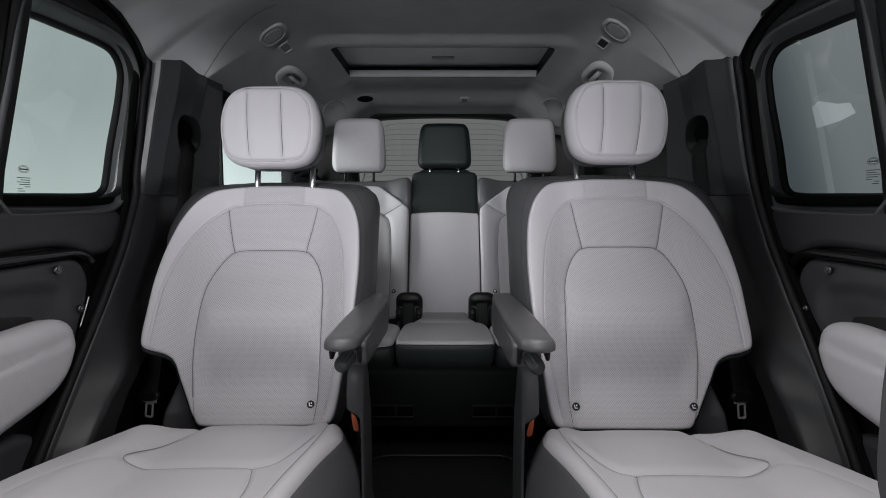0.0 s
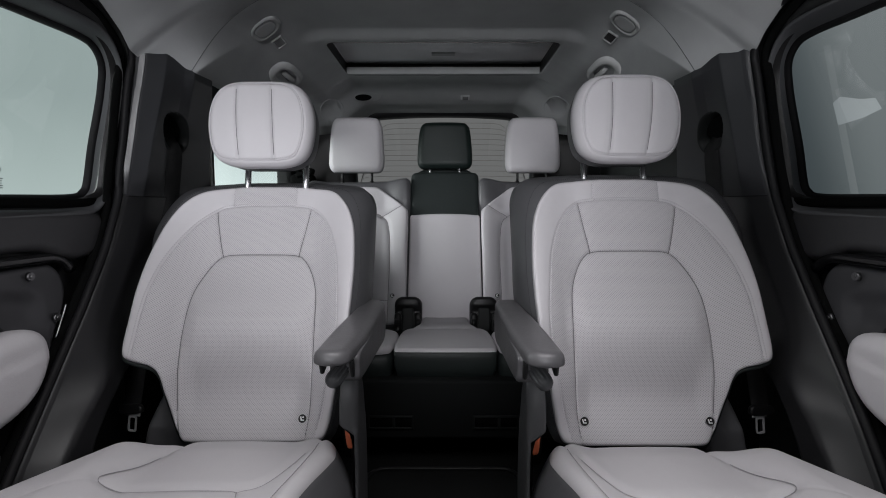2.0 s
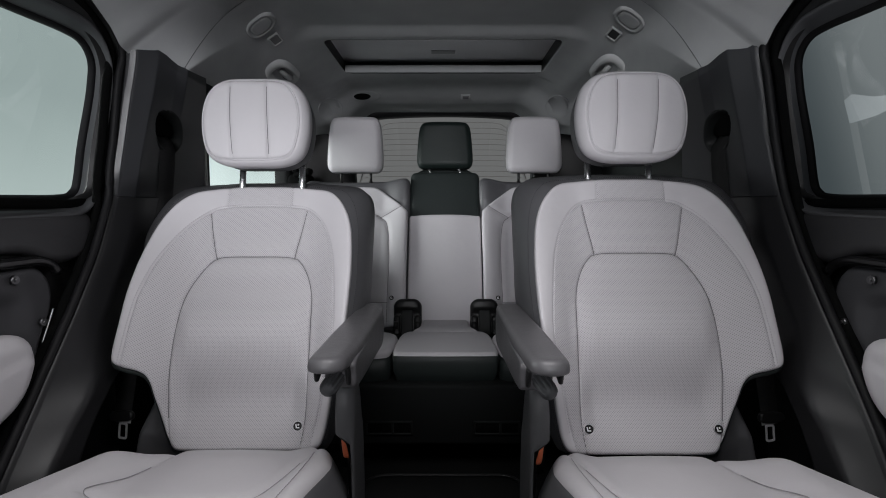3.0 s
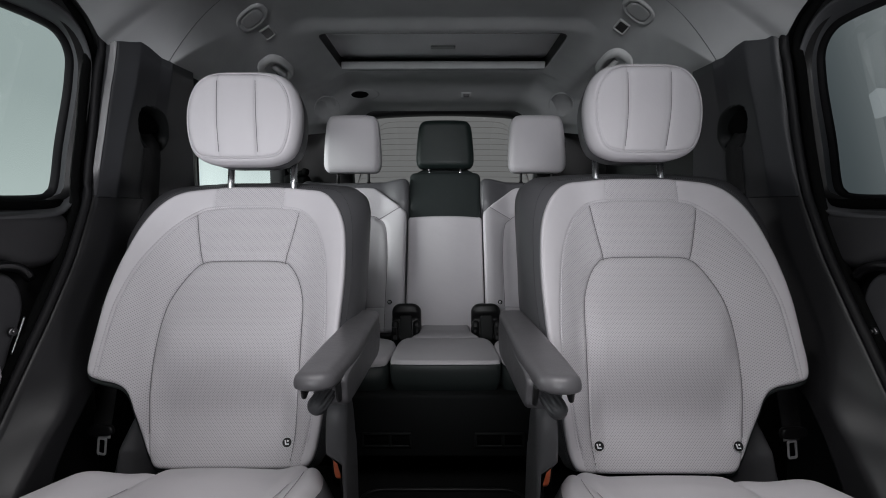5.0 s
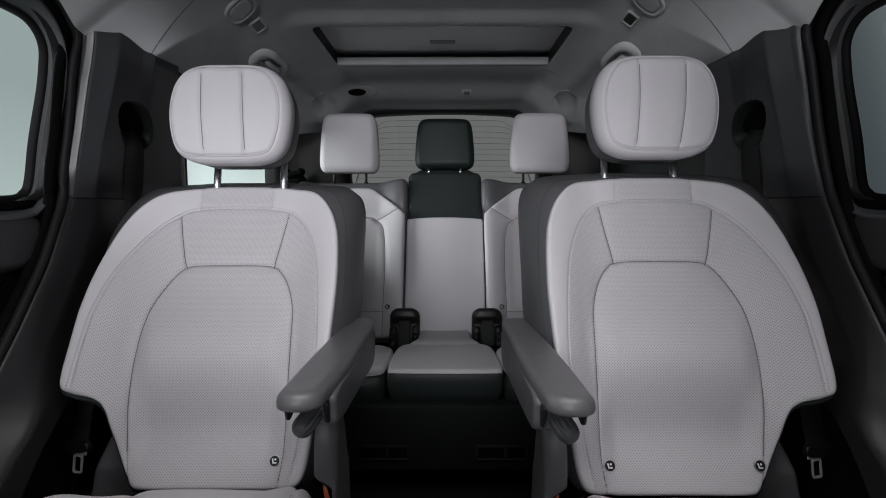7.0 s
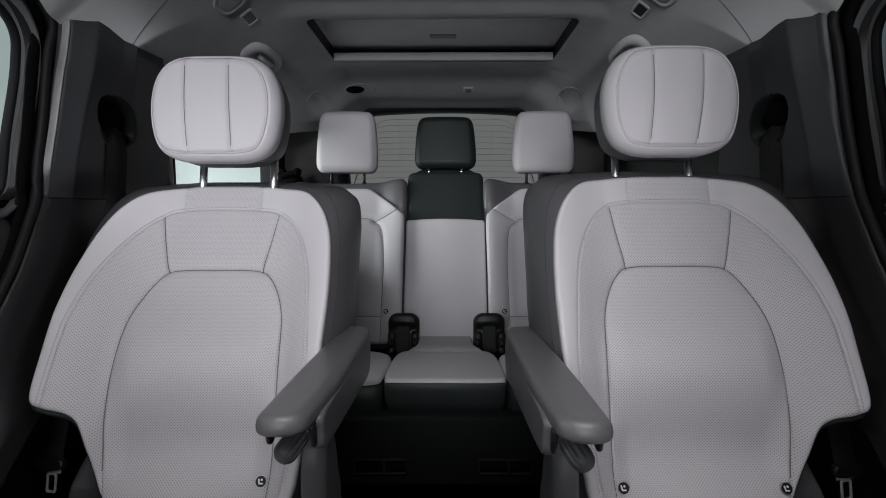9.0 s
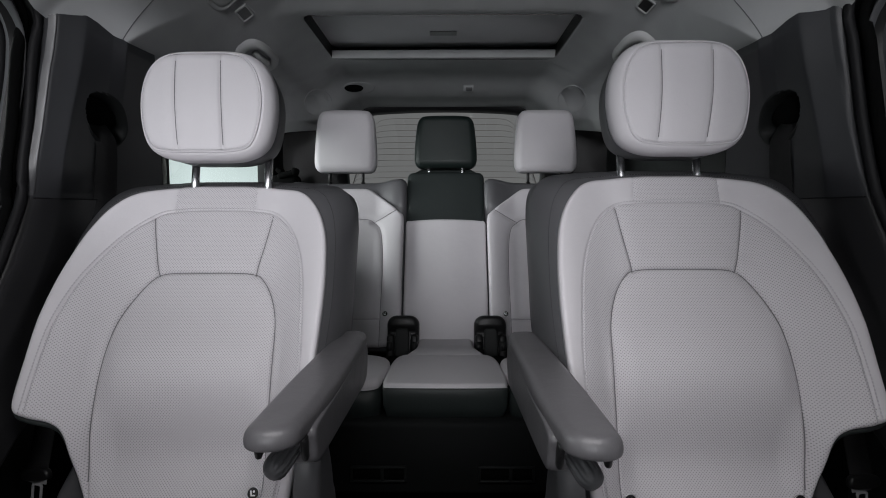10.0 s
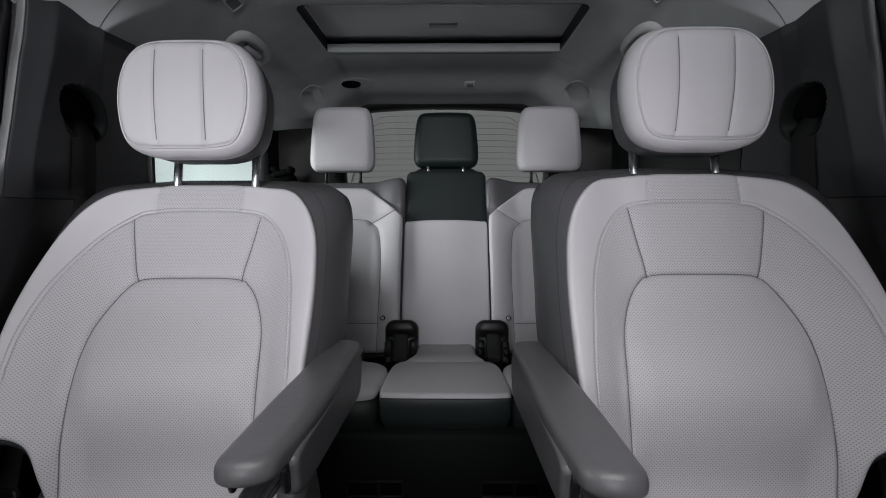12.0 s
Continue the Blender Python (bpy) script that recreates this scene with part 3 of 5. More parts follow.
gl = [np.column_stack(((gc + s * (GO - gc))[:, 0], np.full(140, y), (gc + s * (GO - gc))[:, 1])) for s, y in ((1.7, -0.055), (1.12, -0.03), (1.03, -0.022), (1.01, -0.012), (1.0, 0.0), (0.995, 0.03))]
part("gate_frame", mesh("gate_frame", *rings(gl)), BLACK, gate)
low = joined(shift(rbox(1.56, 0.06, 0.86, 0.01), pose(0, 0.02, 0.43)), shift(rbox(0.34, 0.06, 0.6, 0.01), pose(-0.66, 0.03, 1.12)), shift(rbox(0.34, 0.06, 0.6, 0.01), pose(0.66, 0.03, 1.12)))
part("gate_lining", low, DARKTRIM, gate)
win = thing("window_rear", "rear window with fine horizontal heating wires", "window", pose(0, 2.71, 0), kind="structure")
V = np.column_stack((GO[:, 0] * 1.01, 0.16 * (1.290 - GO[:, 1]), GO[:, 1]))
pane = part("pane", mesh("pane", V, [tuple(range(140))], smooth=False), PRIVACY, win)
pane.visible_shadow = False
for k in range(12):
    z = 1.258 - 0.0285 * k
    half = 0.285 + 0.012 * k
    pts = spline([(-half - 0.10, -0.004, z - 0.085 - 0.006 * k), (-half - 0.055, -0.004, z - 0.030), (-half, -0.004, z - 0.004), (-0.12, -0.004, z), (0.12, -0.004, z), (half, -0.004, z - 0.004), (half + 0.055, -0.004, z - 0.030), (half + 0.10, -0.004, z - 0.085 - 0.006 * k)], 48)
    pts = pts * 0.964 + (0, 0, 0.8 * 0.036)
    pts[:, 1] += 0.16 * (1.290 - pts[:, 2])
    part("heating_wire", mesh("heating_wire", *tube(pts, 0.0008, 5)), WIRE, win)


# ---- doors ----
PANE = spline([(0.889, 0.822), (0.99, 0.823), (1.120, 0.827), (1.150, 0.836), (1.163, 0.860), (1.181, 0.950), (1.205, 1.070), (1.210, 1.124), (1.188, 1.156), (1.145, 1.164), (1.05, 1.161), (0.966, 1.156), (0.955, 1.143), (0.922, 0.99), (0.884, 0.836)], 150, True)
PANE = PANE * 1.018 - (0.0, 0.018 * 0.8)
PANE[:, 0] = 1.05 + (PANE[:, 0] - 1.05) * 1.055


def offset(O, d):
    t = np.roll(O, -1, 0) - np.roll(O, 1, 0)
    n = np.stack((t[:, 1], -t[:, 0]), 1)
    n /= np.linalg.norm(n, axis=1)[:, None]
    if ((O - O.mean(0)) * n).sum() < 0:
        n = -n
    return O + d * n


def door(side):
    where = "left" if side < 0 else "right"
    root = thing("door_" + where, "closed rear door with charcoal lining and pale armrest pad", "car door", kind="structure")

    def at(x, yz, glass=0.0):
        return lean_in(np.column_stack((np.full(len(yz), side * x), yz)), glass)

    outline = PANE.copy()
    outline[:, 0] -= step((PANE[:, 0] - 1.08) / .08) * ((.012 if side > 0 else 0) + .010 * step((1.08 - PANE[:, 1]) / .18))

    # window surround: rubber, a grey inner frame, the outer black channel
    part("glass_run", mesh("glass_run", *rings([at(0.800, offset(outline, -0.002), 1), at(0.792, offset(outline, 0.001), 1), at(0.788, offset(outline, 0.006), .97), at(0.790, offset(outline, 0.012), .95)])), RUBBER, root, "black rubber glass run")
    frame_loops = [at(0.790, offset(outline, 0.009), .95), at(0.785, offset(outline, 0.014), .82), at(0.778, offset(outline, 0.026), .34), at(0.773, offset(outline, 0.033), .12), at(0.771, offset(outline, 0.038), .04), at(0.774, offset(outline, 0.043), .03), at(0.790, offset(outline, 0.048), .10)]
    part("inner_frame", mesh("inner_frame", *rings(frame_loops)), FRAMETRIM, root, "charcoal inner window frame")
    channel = [at(0.800, offset(outline, 0.036)), at(0.785, offset(outline, 0.044)), at(0.778, offset(outline, 0.060)), at(0.785, offset(outline, 0.100)), at(0.815, offset(outline, 0.19))]
    for q in channel:
        q[:, 0] += side * 0.05 * step((0.84 - q[:, 2]) / 0.03)
    part("outer_channel", mesh("outer_channel", *rings(channel)), BLACK, root, "black door frame channel")
    pane = part("pane", mesh("pane", at(0.796, outline if side < 0 else outline[::-1], 1), [tuple(range(150))], smooth=False), DOORGLASS if side < 0 else REARDIMGLASS, root, "clear tinted door glass")
    pane.visible_shadow = False
    # front upright of the door frame
    up = rings([[(side * x, y + dy, z) for x, dy in ((0.80, 0.0), (0.764, -0.004), (0.762, -0.038), (0.80, -0.046))] for y, z in ((0.862, 0.78), (0.878, 0.86), (0.944, 1.15), (0.964, 1.25))])
    part("front_upright", mesh("front_upright", lean_in(up[0], .35), up[1]), BLACK, root)
    # carrier panel
    body = rbox(0.03, 0.62, 0.80, 0.005)
    part("carrier", shift(body, pose(side * 0.812, 0.96, 0.40)), BLACK, root)

    def panel(name, pts, x, thick, roll, mat, label, bulge=None, n=140, centre=None):
        O = spline(pts, n, True)
        V, F, uv, _ = pad(O, bulge or (lambda u, v: 0 * u), roll, thick, steps=48, centre=centre)
        W = np.stack((side * (x + V[:, 1]), V[:, 0], V[:, 2]), 1)
        return part(name, mesh(name, W, F if side > 0 else [f[::-1] for f in F], uv), mat, root, label)

    panel("waist_pad", [(0.52, 0.800), (0.90, 0.797), (1.14, 0.796), (1.185, 0.791), (1.198, 0.770), (1.192, 0.735), (1.165, 0.700), (1.12, 0.689), (1.07, 0.693), (1.035, 0.708), (0.98, 0.716), (0.80, 0.712), (0.52, 0.708)], 0.772, 0.03, 0.02, DARKPAD, "padded charcoal waist panel", centre=(1.06, 0.752))
    panel("pocket_panel", [(0.52, 0.690), (0.85, 0.688), (0.98, 0.690), (1.035, 0.690), (1.062, 0.672), (1.075, 0.640), (1.070, 0.600), (1.045, 0.555), (1.00, 0.46), (0.90, 0.40), (0.52, 0.36)], 0.778, 0.03, 0.012, TRIM, "charcoal pocket moulding", lambda u, v: -0.012 * step((0.660 - v - .20 * np.maximum(u - .93, 0)) / 0.035) * step((1.025 - u) / 0.045) - .008 * step((.630 - v - .2 * np.maximum(u - .88, 0)) / .04) * step((.985 - u) / .05))
    sill = spline([(side * 0.776, 0.52, 0.809), (side * 0.776, 0.90, 0.808), (side * 0.776, 1.13, 0.808), (side * 0.780, 1.175, 0.812)], 40)
    part("belt_seal", mesh("belt_seal", *tube(lean_in(sill, .5), 0.0125, 10)), FELT, root, "black felt seal below the glass")
    path = spline([(side * 0.779, 0.52, 0.700), (side * 0.779, 0.86, 0.703), (side * 0.779, 0.99, 0.702), (side * 0.779, 1.040, 0.700), (side * 0.779, 1.072, 0.690), (side * 0.779, 1.092, 0.672)], 60)
    part("accent_strip", mesh("accent_strip", *tube(path, 0.0105, 12)), GLOSSBLACK, root, "glossy black strip above the pocket")
    edge = spline([(side * 0.777, 1.0705, 0.602), (side * 0.777, 1.059, 0.579), (side * 0.777, 1.038, 0.540)], 20)
    part("bright_edge", mesh("bright_edge", *tube(edge, 0.0018, 8)), STEEL, root, "thin bright metal edge")
    for y, z in ((0.981, 0.672), (1.037, 0.582)):
        s = joined(shift(cyl(0.0085, 0.006, 20, 0.0075), pose(0, 0, 0)), shift(cyl(0.004, 0.004, 6), pose(0, 0, 0.003)))
        part("screw", s, SCREW, root, "recessed steel screw", pose(side * 0.771, y, z, 0, -side * 90, 0))

    def arm(u, v):
        return 0.004 * step((0.530 - .05 * (.97 - u) - v) / 0.006) - 0.010 * step((0.50 - v) / 0.14)
    panel("armrest_pad", [(u - (.022 if side > 0 else 0), v) for u, v in ((0.45, 0.590), (0.70, 0.577), (0.85, 0.575), (0.935, 0.578), (0.968, 0.574), (0.987, 0.559), (0.994, 0.532), (0.983, 0.495), (0.958, 0.455), (0.920, 0.430), (0.86, 0.414), (0.70, 0.385), (0.45, 0.37))], 0.742, 0.06, 0.03, LIGHT, "pale grey leather armrest pad", arm)
    panel("door_bin", [(0.50, 0.38), (0.80, 0.385), (0.90, 0.37), (0.93, 0.30), (0.90, 0.12), (0.50, 0.10)], 0.775, 0.03, 0.02, TRIM, "charcoal door bin")
    # body seal round the opening
    path = [(seal_y(z, side) - 0.006, z) for z in np.linspace(0.02, 1.12, 30)] + [(y - (.014 if side > 0 and y > 1.2 else 0), z) for y, z in ((1.312, 1.172), (1.300, 1.205), (1.268, 1.232), (1.215, 1.257), (1.12, 1.274), (0.9, 1.282), (0.55, 1.285))]
    pts = spline([(side * (0.757 + (0.009 if side < 0 else 0.0) * step((z - 0.80) / 0.10)), y, z) for y, z in path], 160)
    pts = lean_in(pts)
    part("door_seal", mesh("door_seal", *tube(pts, 0.0085, 10)), RUBBER, root, "black rubber door seal")
    inner = pts.copy()
    inner[:, 0] += side * 0.018
    high = step((inner[:, 2] - 0.78) / 0.08)
    inner[:, 1] -= 0.008 + 0.006 * high
    inner[:, 2] -= 0.010
    part("second_seal", mesh("second_seal", *tube(inner, 0.0095, 10)), FELT, root)
    # etched glass mark: an oval and rows of small print
    def etched(y, z):
        return lean_in(np.column_stack((np.full(len(y), side * .7935), y, z)), 1)
    cy, cz = (.956, .869) if side < 0 else (.933, .882)
    a = np.linspace(0, 2 * math.pi, 28, endpoint=False)
    for k in (1.0, .72):
        part("glass_print", mesh("glass_print", *tube(etched(cy + .0125 * k * np.cos(a), cz + .0068 * k * np.sin(a)), .0005, 5, closed=True)), GREYPRINT, root)
    for k, (w, d) in enumerate(((.017, 0), (.030, 0), (.020, .003), (.028, -.001), (.024, .002), (.012, .008), (.010, -.009), (.014, -.006))):
        y = np.linspace(cy + d - w / 2, cy + d + w / 2, 6)
        z = cz - .0118 - .0042 * k if k else cz + 0 * y[0]
        part("glass_print", mesh("glass_print", *tube(etched(y, np.full(6, z)), .0010 if k else .0018, 5, flat=.8)), GREYPRINT, root)


for side in (-1, 1):
    door(side)

# studio outside: planes that glow by themselves stand in for its lit walls
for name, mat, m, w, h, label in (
        ("backdrop_left", glow("studio_glow_bright", (0.50, 0.58, 0.565), (0.33, 0.39, 0.385), 0.7, 1.6, far=1.9), pose(-2.6, 3.0, 1.2, 90, 0, 90), 14, 5, "glowing pale grey green studio backdrop"),
        ("backdrop_right", glow("studio_glow_dim", (0.13, 0.15, 0.155), (0.17, 0.19, 0.195), 0.5, 2.0), pose(2.6, 3.0, 1.2, 90, 0, 90), 14, 5, "dimly glowing blue grey studio backdrop"),
        ("backdrop_rear", glow("studio_glow_grey", (0.155, 0.155, 0.155), (0.15, 0.15, 0.15), 0.5, 2.0), pose(0, 9.5, 1.2, 90, 0, 0), 6, 6, "plain glowing grey studio backdrop")):
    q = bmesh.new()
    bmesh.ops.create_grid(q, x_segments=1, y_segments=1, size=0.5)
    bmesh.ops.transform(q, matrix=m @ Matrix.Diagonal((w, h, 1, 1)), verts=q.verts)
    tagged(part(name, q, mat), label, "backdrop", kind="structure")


def glass_glint(side):
    """A glowing patch and streak close outside the door glass, added in place of its reflections."""
    pts = [(1.271, 1.048), (1.251, 1.058), (1.193, 1.040), (1.160, 1.036), (1.142, 1.010), (1.189, 0.999), (1.251, 0.994)]
    b = thing("glint_panel", "glowing patch and streak outside the glass, in place of a reflection", "reflector", pose(side * 0.93, 0, 0))
    V = [(x, y, z) for x in (0.0, 0.006) for y, z in pts]
    n = len(pts)
    F = [tuple(range(n)), tuple(range(2 * n - 1, n - 1, -1))] + [(i, (i + 1) % n, n + (i + 1) % n, n + i) for i in range(n)]
    part("glint_patch", mesh("glint_patch", V, F, smooth=False), glow("glint_patch_glow", (0.30, 0.33, 0.34), (0.30, 0.33, 0.34), 0.5, 2.0), b)
    glint_streak = [(0.012, 1.317, 1.193), (0.012, 1.207, 0.84), (0.012, 0.95, 0.0)]
    part("glint_streak", mesh("glint_streak", *tube(glint_streak, 0.007, 10)), glow("glint_streak_glow", (0.19, 0.21, 0.215), (0.19, 0.21, 0.215), 0.5, 2.0), b)


glass_glint(1)

# ---- second row seats ----
BACK = spline([(0, .562), (.08, .560), (.155, .546), (.200, .508), (.228, .452), (.240, .38), (.244, .29), (.247, .20), (.248, .152), (.243, .128), (.225, .118), (.195, .110),
               (.178, .092), (.166, .05), (.150, 0), (.128, -.038), (.10, -.046), (0, -.046), (-.12, -.046), (-.165, -.044), (-.185, -.03), (-.200, .025), (-.214, .085),
               (-.229, .17), (-.237, .29), (-.234, .38), (-.223, .452), (-.197, .508), (-.155, .546), (-.08, .560)], 420, True)
CENTRE = spline([(-.140, -.046), (-.147, .02), (-.149, .12), (-.148, .20), (-.143, .275), (-.127, .328), (-.104, .365), (-.080, .377), (0, .379), (.080, .377), (.104, .365), (.127, .328), (.143, .275), (.148, .20), (.1495, .13), (.148, .07), (.143, .005), (.130, -.046)], 240)
ARC = spline([(-.160, -.046), (-.184, .05), (-.199, .12), (-.205, .20), (-.200, .28), (-.187, .37), (-.160, .445), (-.122, .492), (-.080, .505), (0, .508), (.080, .505), (.122, .492), (.167, .445), (.200, .37), (.217, .28), (.224, .20), (.227, .114)], 240)
TRAP = [spline([(-.109, .495), (-.101, .44), (-.089, .374)], 30), spline([(.124, .492), (.112, .44), (.094, .374)], 30)]
INSERT = [spline([(-.073, .507), (-.069, .565)], 12), spline([(.087, .507), (.088, .565)], 12)]


def back_base(u, v):
    bolster = step((np.abs(u) - .11) / .13) * .070 * step((v + .02) / .12) * (1 - np.where(u < 0, .36, .62) * step((v - .25) / .25))
    middle = 1 - step((np.abs(u) - .11) / .06)
    lumbar = middle * (.034 * np.exp(-((v - .20) / .085) ** 2) - .020 * np.exp(-((v - .05) / .06) ** 2))
    return bolster + lumbar


def back_w(u, v):
    w = back_base(u, v)
    P = np.stack((np.ravel(u), np.ravel(v)), 1)
    for line, deep, puff in ((CENTRE, .0040, .0035), (TRAP[0], .0035, .002), (TRAP[1], .0035, .002), (ARC, .0018, .001), (INSERT[0], .002, .0012), (INSERT[1], .002, .0012)):
        d = near(P, line)[0]
        w = w - deep * np.exp(-(d / .0024) ** 2) - puff * np.exp(-(d / .013) ** 2)
    return w


def badge(parent, at):
    b = part("badge", cyl(0.0085, 0.003, 28, 0.0080), BLACK, parent, "round black anchor badge with a white sign", at @ Matrix.Diagonal((1.15, 1.15, 1, 1)))
    ring = np.array([(0.0083 * math.cos(a), 0.0083 * math.sin(a), 0.001) for a in np.linspace(0, 2 * math.pi, 28, endpoint=False)])
    part("rim", mesh("rim", *tube(ring, 0.0008, 6, closed=True)), STEEL, b)
    sign = joined(shift(rbox(0.0022, 0.0075, 0.0006, 0.0002, 1), pose(-0.0026, 0, 0.0018, 0, 0, 12)), shift(rbox(0.0062, 0.0020, 0.0006, 0.0002, 1), pose(0.0005, -0.0028, 0.0018)), shift(cyl(0.0016, 0.0006, 12), pose(0.0012, 0.0024, 0.0018)))
    part("sign", sign, WHITE, b)


def captain_seat(side, x, y, rec, lift, seams, post_at, arm_at):
    root = thing("captain_seat", "pale grey perforated leather captain seat with folding armrest", "car seat", pose(x, y, 0), "second row captain seats")
    lean = pose(0, 0, 0.342 + lift, -rec, 0, 0)

    def put(name, V, F, mat, parent, label="", uv=None, m=None, smooth=True):
        V, F = flip(V, F, side)
        return part(name, mesh(name, V, F, uv, smooth), mat, parent, label, m)

    # backrest: dark shell, then the sewn panels on it
    V, F, uv, front = pad(BACK, back_w, .009, .03, steps=118, centre=(0, .265), even=1.15, lines=[CENTRE, *TRAP, ARC, *INSERT], snap=.0014, back=((0.10, 1.0), (0.14, .985)), cap=False)
    n, edge = len(BACK), -V[1 + 117 * len(BACK):1 + 118 * len(BACK), 1]
    u, v = BACK.T
    turn = np.degrees(np.arctan2(-u, v - .265))
    square = [(-1, 0, .034), (0, 0, .034), (15, -.047, .034), (29, -.078, .036), (39.5, -.060, .036), (50.6, -.034, .022), (64, -.024, .005), (84, -.021, 0), (105, -.016, 0), (125, 0, 0), (180, 0, 0)]
    out = np.where(u > 0, .066 * step((v - .28) / .18) * step(u / .17), np.interp(turn, [q[0] for q in square], [q[1] for q in square]))
    up = np.where(u > 0, .034 * step((v - .44) / .1), np.interp(turn, [q[0] for q in square], [q[2] for q in square]))
    out, up = (np.convolve(np.concatenate((q[-6:], q, q[:6])), np.ones(13) / 13, "valid") for q in (out, up))
    loops = []
    for yy, f, sc in ((0.002, .02, .985), (.007, .12, 1.0005), (.045, .85, 1.012), (.085, 1.0, 1.012), (.120, .95, .995), (.138, .7, .94), (.145, .5, .8)):
        ye = -edge * (1 - min(yy / .12, 1)) + yy
        loops.append(np.stack((u * sc + out * f, ye, .265 + (v - .265) * sc + up * f), 1))
    V2, F2 = rings(loops, True, False, True)
    shell = put("backrest", V2, F2, CHARCOAL, root, "charcoal leather backrest shell", np.column_stack((V2[:, 1] + V2[:, 0], V2[:, 2])), lean)
    lip = loops[1] * .70 + loops[2] * .30
    sv, sf = [], []
    for i in range(n):
        a, b = lip[i], lip[i] * .45 + lip[(i + 1) % n] * .55
        c = np.array((0, .265)) - BACK[i]
        c = np.array((c[0], 0, c[1])) / np.linalg.norm(c)
        k = len(sv)
        for q, d in ((a, .0004), (b, .0004), (b, -.0007), (a, -.0007)):
            for e in (-.0007, .0007):
                sv.append(q + c * d + (0, e, 0))
        sf += [(k, k + 2, k + 3, k + 1), (k + 4, k + 5, k + 7, k + 6), (k + 2, k + 4, k + 5, k + 3), (k + 1, k + 7, k + 6, k), (k, k + 6, k + 4, k + 2), (k + 1, k + 3, k + 5, k + 7)]
    put("stitching", sv, sf, THREADDARK, shell, "dark thread", None, None, False)
    low = np.nonzero((v < .20) & (u > .10))[0]
    welt = np.column_stack((u[low] + .0025, -edge[low] + .012, v[low] - .003))
    put("welt", *tube(welt, .0055, 8), BLACKHIDE, shell, "dark welt below the notch of the backrest")
    C = np.array([V[list(f)].mean(0) for f in F])[:, [0, 2]]
    cpoly = np.concatenate((CENTRE, [(.130, -.08), (-.14, -.08)]))
    apoly = np.concatenate((ARC, [(.28, .114), (.28, -.08), (-.20, -.08)]))
    tpoly = np.concatenate((TRAP[0], TRAP[1][::-1], [(.124, .53), (-.109, .53)]))
    isc, isa, ist = inside(C, cpoly), inside(C, apoly), inside(C, tpoly)
    isi = (C[:, 0] > -.072) & (C[:, 0] < .0873) & (C[:, 1] > .505)
    kind = np.where(isc, 0, np.where(ist & isa, 1, np.where(isa, np.where(C[:, 0] > 0, 2, 3), np.where(isi, 4, 5))))
    kind[front:] = 5
    for k, (name, mat, label) in enumerate((("centre_panel", PERF, "perforated centre panel"), ("shoulder_panel", PERF, "perforated shoulder panel"), ("outer_bolster", PERF, ""), ("inner_bolster", PERF, ""), ("top_insert", PERF, ""), ("border", LIGHT, "smooth pale leather border"))):
        f = [F[i] for i in np.nonzero(kind == k)[0]]
        a, b, c = piece(V, f, uv)
        put(name, a, b, mat, shell, label, c)

    def place(u, v):
        return u, v, -float(back_base(np.array(u), np.array(v))) + 0.0001
    for o, pitch in ((.0035, .0055), (-.0035, .0055)):
        t = np.gradient(ARC, axis=0)
        t /= np.linalg.norm(t, axis=1)[:, None]
        sv, sf = stitches((ARC + o * np.stack((-t[:, 1], t[:, 0]), 1))[8:-2], place, pitch)
        put("stitching", sv, sf, THREAD, shell, "", None, None, False)
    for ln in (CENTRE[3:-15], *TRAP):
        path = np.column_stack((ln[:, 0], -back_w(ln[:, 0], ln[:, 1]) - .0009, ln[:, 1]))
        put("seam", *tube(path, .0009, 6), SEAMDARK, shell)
    for sgn in (-1, 1) if side > 0 else (-1,):
        px = .133
        badge(shell, pose(side * sgn * px, -float(back_base(np.array(px), np.array(.003))) + 0.000, .003, 90, 0, 0))

    # headrest
    hm = pose(0, 0.168, 0.999 + lift * 1.4, -6, 0, 0)
    HO = spline(mirrored([(0, .105), (.07, .102), (.108, .078), (.126, .030), (.125, -.030), (.108, -.077), (.066, -.099), (0, -.102)]), 200, True)
    RIM = (.006, 0) + spline(mirrored([(0, .097), (.066, .094), (.098, .068), (.112, .022), (.110, -.030), (.094, -.074), (.060, -.087), (0, -.089)]), 160, True)
    SEAM = [spline([(q[0], .094), (q[1], 0), (q[2], -.088)], 30) for q in seams]

    def head_base(u, v):
        return .012 * (1 - (u / .126) ** 2) + .006 * (1 - (v / .108) ** 2)

    def head_w(u, v):
        w = head_base(u, v)
        P = np.stack((u, v), 1)
        inner = inside(P, RIM)
        for s in SEAM:
            d = near(P, s)[0]
            w = w - np.where(inner, .0035 * np.exp(-(d / .0024) ** 2) + .0022 * np.exp(-(d / .011) ** 2), 0)
        d = near(P, RIM, True)[0]
        return w - .0020 * np.exp(-(d / .0030) ** 2)
    V, F, uv, _ = pad(HO, head_w, .024, .038, steps=64, even=1.3, back=((0.5, 1.0), (0.9, .99), (1.0, .96)))
    head = put("headrest", V, F, LIGHT, root, "pale leather headrest with two vertical seams", uv, hm)
    loops = [np.stack((HO[:, 0] * s, np.full(200, yy), HO[:, 1] * s2 + dz), 1) for yy, s, s2, dz in ((.030, .95, .95, 0), (.038, .985, .985, 0), (.055, .985, .98, 0), (.085, .96, .95, -.002), (.105, .90, .86, -.006), (.115, .72, .66, -.01))]
    put("rear_shell", *rings(loops, True, False, True), CHARCOAL, head, "charcoal headrest shell")
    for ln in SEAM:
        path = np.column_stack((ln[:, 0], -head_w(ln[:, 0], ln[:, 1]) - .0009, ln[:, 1]))
